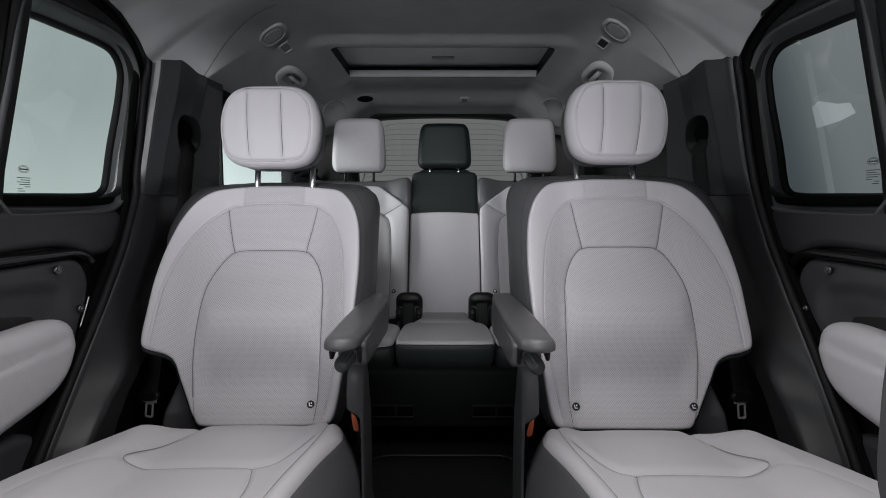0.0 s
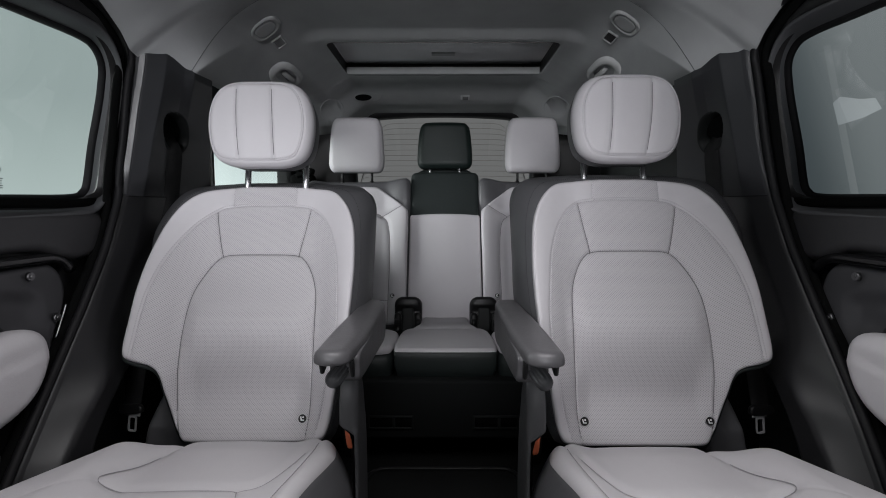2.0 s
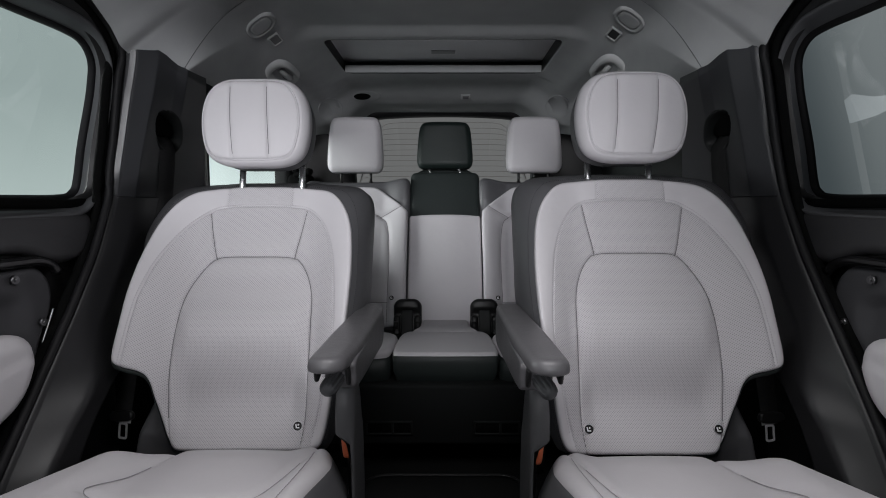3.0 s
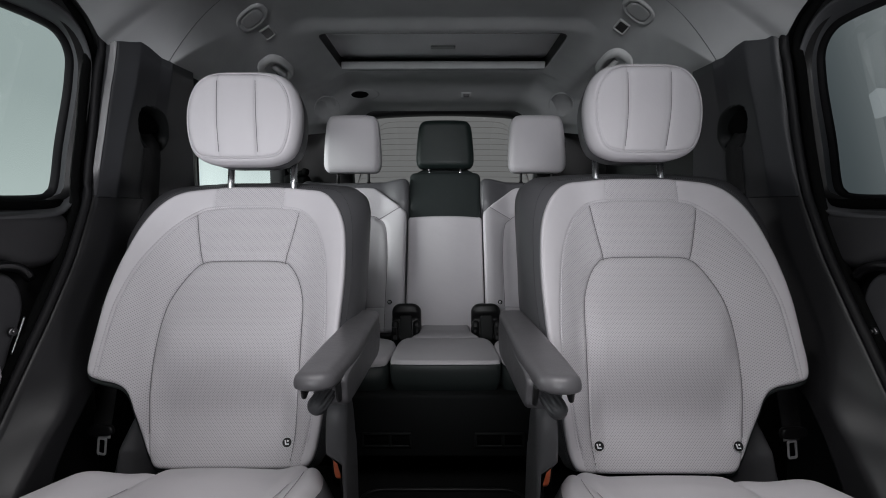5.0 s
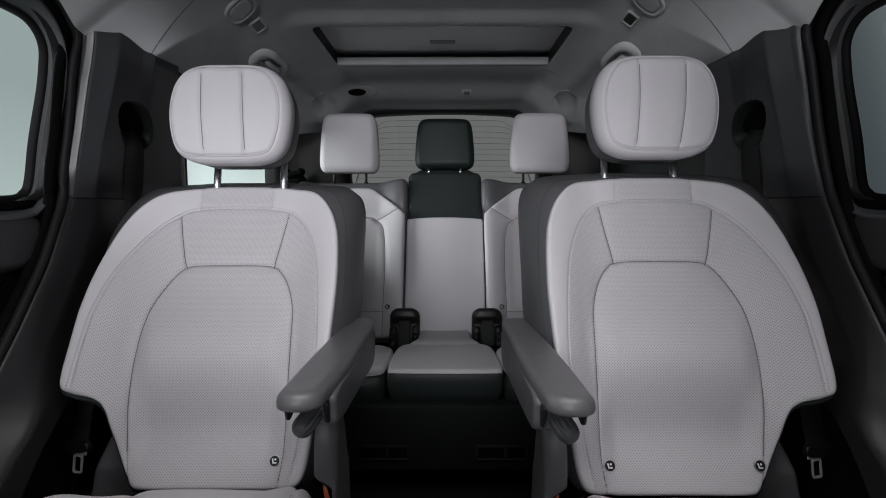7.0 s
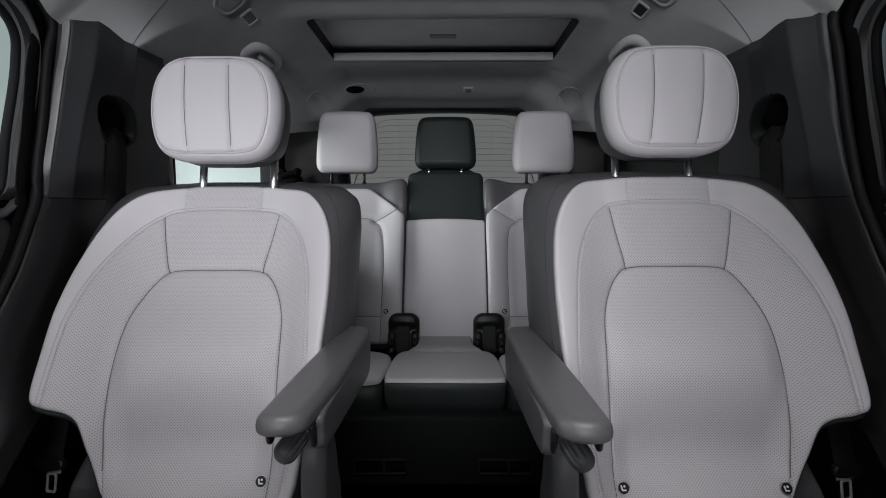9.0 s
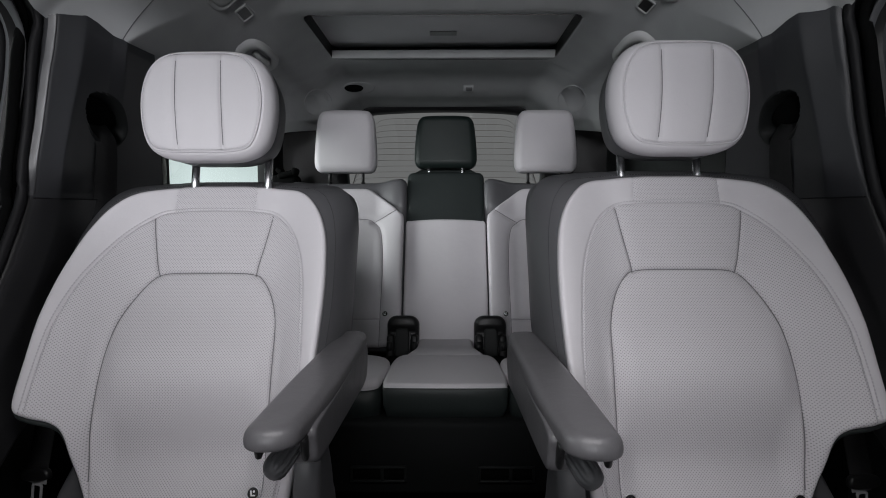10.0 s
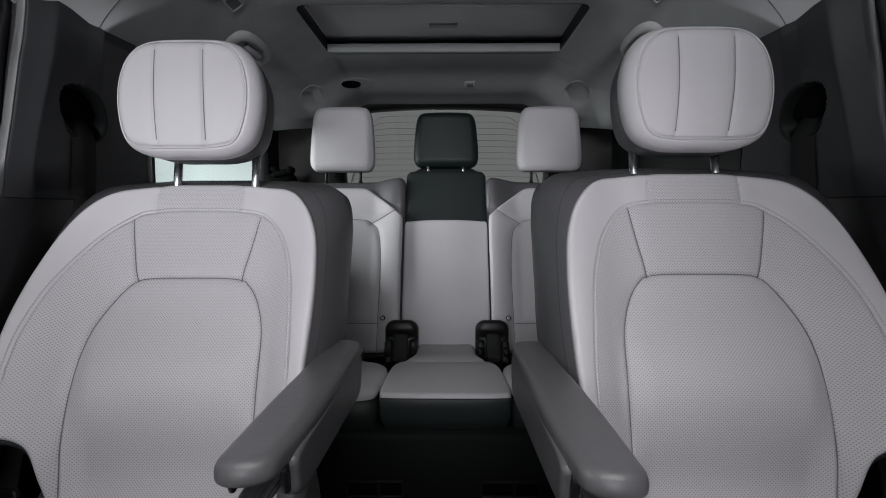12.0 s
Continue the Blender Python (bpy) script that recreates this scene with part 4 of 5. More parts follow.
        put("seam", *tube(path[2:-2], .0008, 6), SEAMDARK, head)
    path = np.column_stack((RIM[:, 0], -head_base(RIM[:, 0], RIM[:, 1]) + .024 * (1 - np.sqrt(1 - np.clip(1 - near(RIM, HO, True)[0] / .024, 0, 1) ** 2)) + .0006, RIM[:, 1]))
    put("piping", *tube(path, .0013, 6, closed=True), LIGHT, head)
    t = np.gradient(RIM, axis=0)
    t /= np.linalg.norm(t, axis=1)[:, None]
    line = RIM + .004 * np.stack((-t[:, 1], t[:, 0]), 1) * (-1)
    sv, sf = stitches(line[30:], lambda a, b: (a, b, -float(head_base(a, b)) + .0015), .0050, .0030, .0004)
    put("stitching", sv, sf, THREAD, head, "", None, None, False)
    for s in (-1, 1):
        post = joined(shift(cyl(.0076, .10, 20), pose(0, 0, 0)), shift(cyl(.0058, .012, 20), pose(0, 0, .018)))
        part("post", post, CHROME, head, "polished chrome headrest post", pose(side * post_at + s * .074, .084, -.128, -4, 0, 0))

    # cushion
    CO = spline([(0, -.01), (.09, -.015), (.145, -.050), (.190, -.095), (.222, -.165), (.252, -.26), (.274, -.36), (.282, -.46), (.27, -.53), (.2, -.555), (0, -.56), (-.15, -.553), (-.178, -.53), (-.186, -.43), (-.194, -.34), (-.208, -.22), (-.226, -.14), (-.231, -.105), (-.218, -.055), (-.190, -.022), (-.12, -.012)], 300, True)
    PILLOW = spline([(.100, -.012), (.104, -.08), (.122, -.15), (.146, -.205), (.150, -.226), (.132, -.236), (.08, -.234), (0, -.231), (-.085, -.229), (-.120, -.215), (-.150, -.16), (-.176, -.09), (-.190, -.02)], 160)
    BOLSTER = spline([(-.192, -.080), (-.189, -.12), (-.178, -.20), (-.166, -.28), (-.158, -.36), (-.152, -.46), (-.148, -.54)], 60)
    FRONT = [spline([(-.088, -.229), (-.108, -.30), (-.116, -.40), (-.118, -.55)], 50), spline([(.146, -.232), (.185, -.29), (.215, -.37), (.230, -.50)], 60)]

    def cush_base(u, q):
        z = .318 + .022 * step((-q - .10) / .35) - .012 * step((q + .10) / .09)
        z = z + .034 * step((u - .095) / .09) * step((-q - .03) / .10) + .014 * step((-u - .12) / .07)
        return z + .008 * np.exp(-((u + .01) / .10) ** 2 - ((q + .13) / .09) ** 2)

    def cush_w(u, q):
        z = cush_base(u, q)
        P = np.stack((u, q), 1)
        for ln, deep, puff in ((PILLOW, .0045, .006), (FRONT[0], .003, .002), (FRONT[1], .0012, .0008), (BOLSTER, .0012, .0006)):
            d = near(P, ln)[0]
            z = z - deep * np.exp(-(d / .0030) ** 2) - puff * np.exp(-(d / .012) ** 2)
        return z
    V, F, uv, _ = pad(CO, cush_w, .026, -.22, steps=80, centre=(0, -.28), even=1.3, back=((0.5, 1.0), (1.0, .985)))
    put("cushion", np.stack((V[:, 0], V[:, 2], -V[:, 1]), 1), [f[::-1] for f in F], LIGHT, root, "pale leather seat cushion with raised bolsters", uv, pose(0, 0, lift * .3))
    # softer tubes, again with the crease's shade put into the colour
    for ln in (PILLOW[22:-20], FRONT[0]):
        path = np.column_stack((ln, cush_w(ln[:, 0], ln[:, 1]) + .0030))
        put("cushion_seam", *tube(path, .0007, 6), SOFTSEAM, root, "", None, pose(0, 0, lift * .3))
    for ln in (BOLSTER,):
        sv, sf = stitches(ln, lambda a, b: (a, b, -float(cush_base(np.array(a), np.array(b))) - .0006), .0054, .0030, .0005)
        put("stitching", [(a, c, -b) for a, b, c in sv], sf, SOFTSEAM, root, "", None, pose(0, 0, lift * .3), False)
    # charcoal side of the cushion below its sewn edge
    edge = spline([(-.190, -.020), (-.217, -.055), (-.2305, -.105), (-.2255, -.14), (-.207, -.22), (-.193, -.34), (-.185, -.43), (-.178, -.53)], 60)
    fall = ((.004, .004), (-.001, .0005), (-.005, -.008), (-.013, -.024), (-.024, -.050), (-.034, -.085), (-.040, -.13), (-.042, -.19), (-.036, -.25))
    top = cush_base(edge[:, 0], edge[:, 1]) - .019
    grow = 1 + 1.1 * step((-edge[:, 1] - .08) / .35)
    loops = [np.column_stack((edge[:, 0] + dx * grow, edge[:, 1], np.maximum(top + dz, .05))) for dx, dz in fall]
    V2, F2 = rings(loops, False)
    put("cushion_side", V2, F2, CHARCOAL, root, "charcoal leather side of the cushion", np.column_stack((V2[:, 1], V2[:, 2])), pose(0, 0, lift * .3))
    # charcoal outboard cover below the notch of the backrest
    GU = spline([(.140, .472), (.166, .476), (.184, .445), (.203, .40), (.226, .34), (.246, .27), (.250, .20), (.14, .19), (.125, .30), (.128, .42)], 90, True)
    V, F, uv, _ = pad(GU, lambda a, b: .006 - .012 * step((a - .16) / .05), .012, .06, steps=14)
    V[:, 1] += .50 * np.maximum(V[:, 2] - .30, 0)
    put("outboard_cover", V, F, CHARCOAL, root, "charcoal outboard recliner cover", uv, pose(0, .050, lift))
    # dark base, inner side shield
    base = rbox(.44, .50, .16, .03, 3)
    part("seat_base", base, BLACK, root, "black seat base", pose(0.005 * side, -.28, .14))
    SH = spline([(-.02, .235), (-.10, .240), (-.30, .246), (-.50, .240), (-.54, .22), (-.53, .16), (-.40, .08), (-.15, .07), (-.03, .12), (-.005, .22)], 120, True)
    V, F, uv, _ = pad(SH, lambda a, b: .010 - .010 * step((.16 - b) / .08), .014, .03, steps=16)
    put("side_shield", np.stack((-.218 + V[:, 1], V[:, 0], V[:, 2]), 1), F, TRIM, root, "charcoal plastic cushion side shield", uv)
    # strut that carries the armrest, with the orange release lever
    prof = spline([(-.150, .02), (-.150, .10), (-.136, .20), (-.132, .30), (-.140, .40), (-.136, .455), (-.118, .482), (-.090, .488), (-.060, .460), (-.030, .36), (-.02, .24), (-.03, .10), (-.05, .02)], 110, True)
    V, F, uv, _ = pad(prof, lambda a, b: 0 * a, .015, .034, steps=14, back=((.3, 1.0), (.75, 1.0), (.92, .985), (1.0, .94)))
    V[:, 1] = np.where(V[:, 1] > 0, V[:, 1] * (.22 + .78 * step((V[:, 2] - .378) / .012)), V[:, 1])
    put("recliner_cover", np.stack((-.279 + V[:, 1] - .016 * step((.17 - V[:, 2]) / .10), V[:, 0], V[:, 2]), 1), F, COLUMN, root, "charcoal recliner cover", uv)
    V, F, uv, _ = pad(spline([(-.009, .024), (.008, .026), (.0115, .021), (.0105, .002), (.0075, -.018), (.003, -.024), (-.008, -.023), (-.0115, -.012), (-.0115, .016)], 60, True), lambda a, b: .010 - .003 * step((b - .005) / .02), .0045, .008, steps=12)
    put("release_lever", V, F, ORANGE, root, "orange plastic fold lever", uv, pose(-.2555 * side, -.080, .346 + lift * .3, -6, 0, 0))
    # black block in place of the shaded opening behind the lever
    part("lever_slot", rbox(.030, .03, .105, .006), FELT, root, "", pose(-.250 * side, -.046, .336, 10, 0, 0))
    # armrest: a padded top on a tapering side panel
    AO = spline([(-.290, -.226), (-.287, -.250), (-.276, -.264), (-.260, -.269), (-.243, -.266), (-.230, -.252), (-.228, -.228), (-.229, -.10), (-.236, .05), (-.242, .165), (-.258, .175), (-.280, .175), (-.296, .165), (-.297, .05), (-.2965, -.10), (-.294, -.17)], 150, True)
    V, F, uv, _ = pad(AO, lambda a, b: .572 + .002 * step((b + .2) / .3) - .0018 * ((a + .262) / .03) ** 2, .013, -.547, steps=26, back=((.45, 1.0), (.75, .995), (.93, .975), (1.0, .93)), even=1.4)
    armr = put("armrest", np.stack((V[:, 0], V[:, 2], -V[:, 1]), 1), F, ARM, root, "folding armrest in dark grey leather", uv, pose(side * arm_at, 0, lift))
    SP = spline([(-.206, .5505), (-.209, .530), (-.202, .505), (-.16, .497), (-.05, .490), (.06, .484), (.14, .480), (.17, .50), (.17, .546), (.10, .5515), (0, .5515), (-.12, .5515)], 120, True)
    V, F, uv, _ = pad(SP, lambda a, b: 0 * a, .004, .052, steps=12, back=((.2, 1.0), (.85, 1.0), (1.0, .97)))
    put("side_panel", np.stack((-.2968 + V[:, 1] * 1.0, V[:, 0], V[:, 2]), 1), F, ARM, armr, "", uv)
    # thumbwheel under its tip
    a = np.linspace(0, 2 * np.pi, 112, endpoint=False)
    flute = (.5 + .5 * np.cos(11 * a)) ** 1.5
    loops = []
    for z, r, deep in ((-.046, .0135, .0), (-.043, .0155, .10), (-.036, .0166, .15), (-.010, .0172, .15), (.000, .0174, .13), (.006, .0168, .08), (.0105, .0150, .04), (.0140, .0115, .03), (.0160, .0068, 0), (.0166, .002, 0)):
        rr = .86 * r * (1 - deep * flute)
        loops.append(np.column_stack((rr * np.cos(a), rr * np.sin(a), np.full(112, z))))
    axis = Vector((side * .30, -.88, -.36)).to_track_quat("Z", "Y").to_matrix().to_4x4()
    part("thumbwheel", mesh("thumbwheel", *rings(loops, True, True, True)), BELTTRIM, armr, "fluted charcoal height wheel", Matrix.Translation((side * -.258, -.226, .515)) @ axis)
    part("wheel_stem", shift(cyl(.008, .030, 16), pose(0, 0, -.024)), BLACK, armr, "", Matrix.Translation((side * -.258, -.226, .515)) @ axis)
    for dx, dy, tall in ((-.026, .030, .034), (.020, .010, .020)):
        part("wheel_bracket", rbox(.008, .036, tall, .004), BLACK, armr, "", pose(side * (-.259 + dx), -.232 + dy, .549 - tall / 2, 18, 0, 0))
    return root


captain_seat(-1, -0.439, 1.10, 24.0, 0.0, ((-.031, -.035, -.039), (.053, .051, .045)), -.015, 0.0)
captain_seat(1, 0.433, 1.072, 21.5, 0.006, ((-.040, -.041, -.048), (.053, .049, .037)), -.007, -.012)

# ---- third row ----


def rear_headrest(root, mat, y, z, w, h, posts):
    O = spline(mirrored([(0, h / 2), (w * .30, h / 2 - .001), (w * .40, h * .46), (w * .455, h * .34), (w * .485, h * .05), (w * .5, -h * .25), (w * .49, -h * .40), (w * .43, -h * .485), (w * .32, -h / 2), (0, -h / 2)]), 140, True)
    rim = spline(mirrored([(0, h * .47), (w * .29, h * .463), (w * .38, h * .41), (w * .43, h * .28), (w * .455, -h * .1), (w * .462, -h * .30), (w * .44, -h * .41), (w * .36, -h * .465), (0, -h * .475)]), 100, True)

    def face(u, v):
        d = near(np.stack((u, v), 1), rim, True)[0]
        return .010 * (1 - (2 * u / w) ** 2) - .0012 * np.exp(-(d / .0025) ** 2)
    V, F, uv, _ = pad(O, face, .028, .085, steps=40, back=((.3, 1.0), (.7, .97), (.95, .90), (1.0, .82)))
    head = part("headrest", mesh("headrest", V, F, uv), mat, root, "", pose(0, y, z, -7, 0, 0))
    for s in (-1, 1):
        p = joined(shift(cyl(.0058, .09, 16), pose(0, 0, 0)), shift(cyl(.0095, .012, 16, .0085), pose(0, 0, -.030)))
        part("post", p, posts, head, "", pose(s * w * .27, .045, -h / 2 - .012, 2, 0, 0))
    part("fold_button", cyl(.010, .006, 18, .008), BLACK, head, "", pose(w * .487, .040, -h * .22, 0, 90, 0))
    return head


def rear_seat(side, x):
    root = thing("third_row_seat", "pale grey leather third row seat with charcoal shoulders", "car seat", pose(x, 2.05, 0), "third row seats")
    lean = pose(0, 0, .355, -23, 0, 0)

    def put(name, V, F, mat, parent, label="", uv=None, m=None):
        V, F = flip(V, F, side)
        return part(name, mesh(name, V, F, uv), mat, parent, label, m)
    O = spline([(.02, .586), (.06, .586), (.095, .583), (.125, .564), (.188, .507), (.226, .470), (.236, .44), (.236, .25), (.236, .05), (.230, -.02), (.20, -.03), (0, -.03), (-.2, -.03), (-.235, 0), (-.236, .25), (-.230, .46), (-.19, .55), (-.12, .584)], 260, True)
    S1 = spline([(-.16, -.03), (-.165, .30), (-.14, .435), (-.10, .456), (.075, .456), (.122, .440), (.150, .395), (.162, .25), (.160, .07), (.160, -.03)], 160)
    S2 = spline([(.118, .442), (.150, .455), (.212, .484)], 30)
    S3 = spline([(-.23, .068), (.160, .068)], 30)

    def face(u, v):
        w = .030 * step((np.abs(u) - .12) / .10) + .010 * np.exp(-((v - .2) / .12) ** 2)
        P = np.stack((u, v), 1)
        for ln, a, b in ((S1, .004, .006), (S2, .003, .004), (S3, .003, .003)):
            d = near(P, ln)[0]
            w = w - a * np.exp(-(d / .0026) ** 2) - b * np.exp(-(d / .012) ** 2)
        return w
    SH = spline([(0, .618), (.20, .622), (.236, .616), (.244, .57), (.244, .3), (.244, 0), (.22, -.04), (0, -.04), (-.22, -.04), (-.244, 0), (-.244, .50), (-.21, .60), (-.15, .618)], 160, True)
    V, F, uv, _ = pad(SH, lambda u, v: -.022 + .034 * step((np.abs(u) - .12) / .10) * step((v - .44) / .08) + .010 * step((v - .50) / .08), .022, .11, steps=20)
    back = put("backrest", V, F, CHARCOAL, root, "charcoal leather backrest shell", uv, lean)
    V, F, uv, _ = pad(O, face, .012, .02, steps=64, even=1.2)
    put("facing", V, F, LIGHT, back, "pale leather backrest facing with sewn panel", uv)
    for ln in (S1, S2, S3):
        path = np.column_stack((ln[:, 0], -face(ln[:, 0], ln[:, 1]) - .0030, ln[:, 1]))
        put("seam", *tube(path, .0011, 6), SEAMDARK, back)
    badge(back, pose(side * .180, -.026, .082, 90, 0, 0))
    rear_headrest(root, LIGHT, .236, 1.080, .245, .246, BLACK)
    # cushion
    C = spline([(-.22, 0), (.08, 0), (.118, -.02), (.128, -.17), (.155, -.225), (.20, -.25), (.230, -.29), (.236, -.36), (.230, -.44), (.20, -.49), (0, -.50), (-.22, -.50), (-.26, -.3)], 160, True)
    V, F, uv, _ = pad(C, lambda u, q: .362 + .010 * step((-q - .1) / .3) - .012 * step((q + .10) / .1), .014, -.345, steps=30, back=((.5, 1.0), (1.0, .98)))
    put("cushion", np.stack((V[:, 0], V[:, 2], -V[:, 1]), 1), F, LIGHT, root, "pale leather cushion", uv)
    V, F, uv, _ = pad(C * .995, lambda u, q: 0 * u + .348, .012, -.25, steps=6)
    put("cushion_skirt", np.stack((V[:, 0] * 1.008, V[:, 2] * 1.008 - .001, -V[:, 1]), 1), F, BLACKHIDE, root, "black leather cushion skirt", uv)
    return root


for side, x in ((-1, -0.388), (1, 0.400)):
    # the inner edge, with its badge, faces the aisle
    rear_seat(-side, x)

mid = thing("middle_seat", "narrow third row middle seat, pale leather below black", "car seat", pose(0.007, 2.05, 0), "third row seats")
lean = pose(0, 0, .355, -23, 0, 0)
O = round_rect(.300, .50, .02, 200) + (0, .235)


def mid_face(u, v):
    return .016 * (1 - (u / .16) ** 2) + .008 * np.exp(-((v - .15) / .1) ** 2)


V, F, uv, _ = pad(round_rect(.304, .69, .022, 160) + (0, .312), lambda u, v: .010 * (1 - (u / .16) ** 2), .020, .10, steps=24)
mb = part("backrest", mesh("backrest", V, F, uv), BLACKHIDE, mid, "black leather upper backrest", lean)
V, F, uv, _ = pad(round_rect(.306, .515, .012, 200) + (0, .1925), mid_face, .012, .02, steps=48)
part("facing", mesh("facing", V, F, uv), LIGHT, mb, "pale leather backrest facing")
V, F, uv, _ = pad(spline(mirrored([(0, .702), (.075, .699), (.118, .682), (.150, .648), (.152, .56), (.10, .54), (0, .54)]), 120, True), lambda u, v: -.040 + 0 * u, .016, .10, steps=14)
part("shoulder", mesh("shoulder", V, F, uv), BLACKHIDE, mb, "black leather hump round the headrest posts")
rear_headrest(mid, GREENHIDE, .236, 1.077, .246, .207, CHROME)
C = spline([(-.07, .0), (.07, .0), (.092, -.02), (.096, -.13), (.104, -.19), (.128, -.235), (.148, -.27), (.157, -.33), (.162, -.44), (.158, -.485), (.14, -.50), (0, -.503), (-.14, -.50), (-.158, -.485), (-.162, -.44), (-.157, -.33), (-.148, -.27), (-.128, -.235), (-.104, -.19), (-.096, -.13), (-.092, -.02)], 200, True)
SEAM = spline([(-.13, -.225), (-.06, -.235), (.06, -.235), (.13, -.225)], 40)


def mid_cush(u, q):
    d = near(np.stack((u, q), 1), SEAM)[0]
    return .356 + .012 * step((-q - .08) / .12) - .003 * np.exp(-(d / .003) ** 2) - .004 * np.exp(-(d / .014) ** 2)


V, F, uv, _ = pad(C, mid_cush, .011, -.345, steps=50, back=((.5, 1.0), (1.0, .99)))
part("cushion", mesh("cushion", np.stack((V[:, 0], V[:, 2], -V[:, 1]), 1), F, uv), LIGHT, mid, "pale leather cushion top")
V, F, uv, _ = pad(C, lambda u, q: mid_cush(u, q) - .010, .006, -.262, steps=20, back=((.2, 1.0), (.5, .995), (.8, .95), (1.0, .86)))
part("cushion_skirt", mesh("cushion_skirt", np.stack((V[:, 0] * 1.006, V[:, 2] * 1.006 - .0015, -V[:, 1]), 1), F, uv), BLACKHIDE, mid, "black leather cushion skirt")

for s in (-1, 1):
    hinge = thing("hinge_cover", "black plastic hinge cover between third row seats", "hinge cover", pose(0.0105 + s * .149, 1.985, .352, -12, 0, 0) @ Matrix.Diagonal((1.10, 1.0, 1.04, 1)), "third row hinge covers")
    V, F, uv, _ = pad(round_rect(.098, .165, .030, 120) + (0, .010), lambda u, v: .006 + .016 * step((v - .035) / .03) * np.sqrt(np.clip(1 - (u / .056) ** 2, 0, 1)), .014, .06, steps=22)
    part("cover", mesh("cover", V, F, uv), BLACK, hinge)
    for dx in (-.036, .036):
        V, F, uv, _ = pad(round_rect(.024, .125, .011, 60), lambda u, v: .010 - .006 * step((v - .02) / .05), .009, .03, steps=10)
        part("hinge_arm", mesh("hinge_arm", V, F, uv), BLACK, hinge, "", pose(dx, -.022, -.030))
        part("hinge_lug", cyl(.016, .016, 24, .014), BLACK, hinge, "", pose(dx * 1.05, -.030, -.006, 0, 90, 0))
    V, F, uv, _ = pad(round_rect(.040, .150, .008, 80), lambda u, v: .002 + .010 * step((.01 - v) / .06), .004, .02, steps=12)
    part("centre_strip", mesh("centre_strip", V, F, uv), DARKTRIM, hinge, "", pose(0, -.028, -.024))
    part("hinge_foot", rbox(.090, .26, .06, .012), FELT, hinge, "", pose(0, -.12, -.085, 12, 0, 0))

# plinth under the third row
pl = thing("seat_plinth", "black plinth under the third row with two vents", "plinth", pose(0, 1.60, 0), kind="structure")
part("front_panel", rbox(1.10, .10, .182, .010), PLINTH, pl, "", pose(0, -.03, .186))
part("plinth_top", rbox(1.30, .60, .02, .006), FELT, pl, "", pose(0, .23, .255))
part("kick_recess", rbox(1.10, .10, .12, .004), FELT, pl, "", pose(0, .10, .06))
for s in (-1, 1):
    v = part("vent", joined(*(shift(rbox(*d, .002, 2), pose(*p)) for d, p in (((.140, .008, .006), (0, 0, .018)), ((.140, .008, .006), (0, 0, -.018)), ((.006, .008, .042), (.067, 0, 0)), ((.006, .008, .042), (-.067, 0, 0)), ((.008, .008, .036), (0.01, 0, 0))))), DARKTRIM, pl, "rectangular air vent frame", pose(s * .160, -.082, .149))
    part("vent_slot", rbox(.128, .004, .030, .001, 1), FELT, v, "", pose(0, .002, 0))

mat_ = thing("floor_mat", "black textile floor mat with bound edge", "floor mat", pose(0, 1.0, 0.0))
O = round_rect(.46, 1.02, .06, 120)
V, F, uv, _ = pad(O, lambda u, v: .010 + 0 * u, .004, 0.0, steps=8, back=((1.0, 1.0),))
part("mat", mesh("mat", np.stack((V[:, 0], V[:, 2], -V[:, 1]), 1), F, uv), CARPET, mat_)
loop = np.column_stack((O * .985, np.full(120, .011)))
part("binding", mesh("binding", *tube(loop, .005, 8, closed=True)), BLACK, mat_, "dark bound edge")

# ---- fittings ----


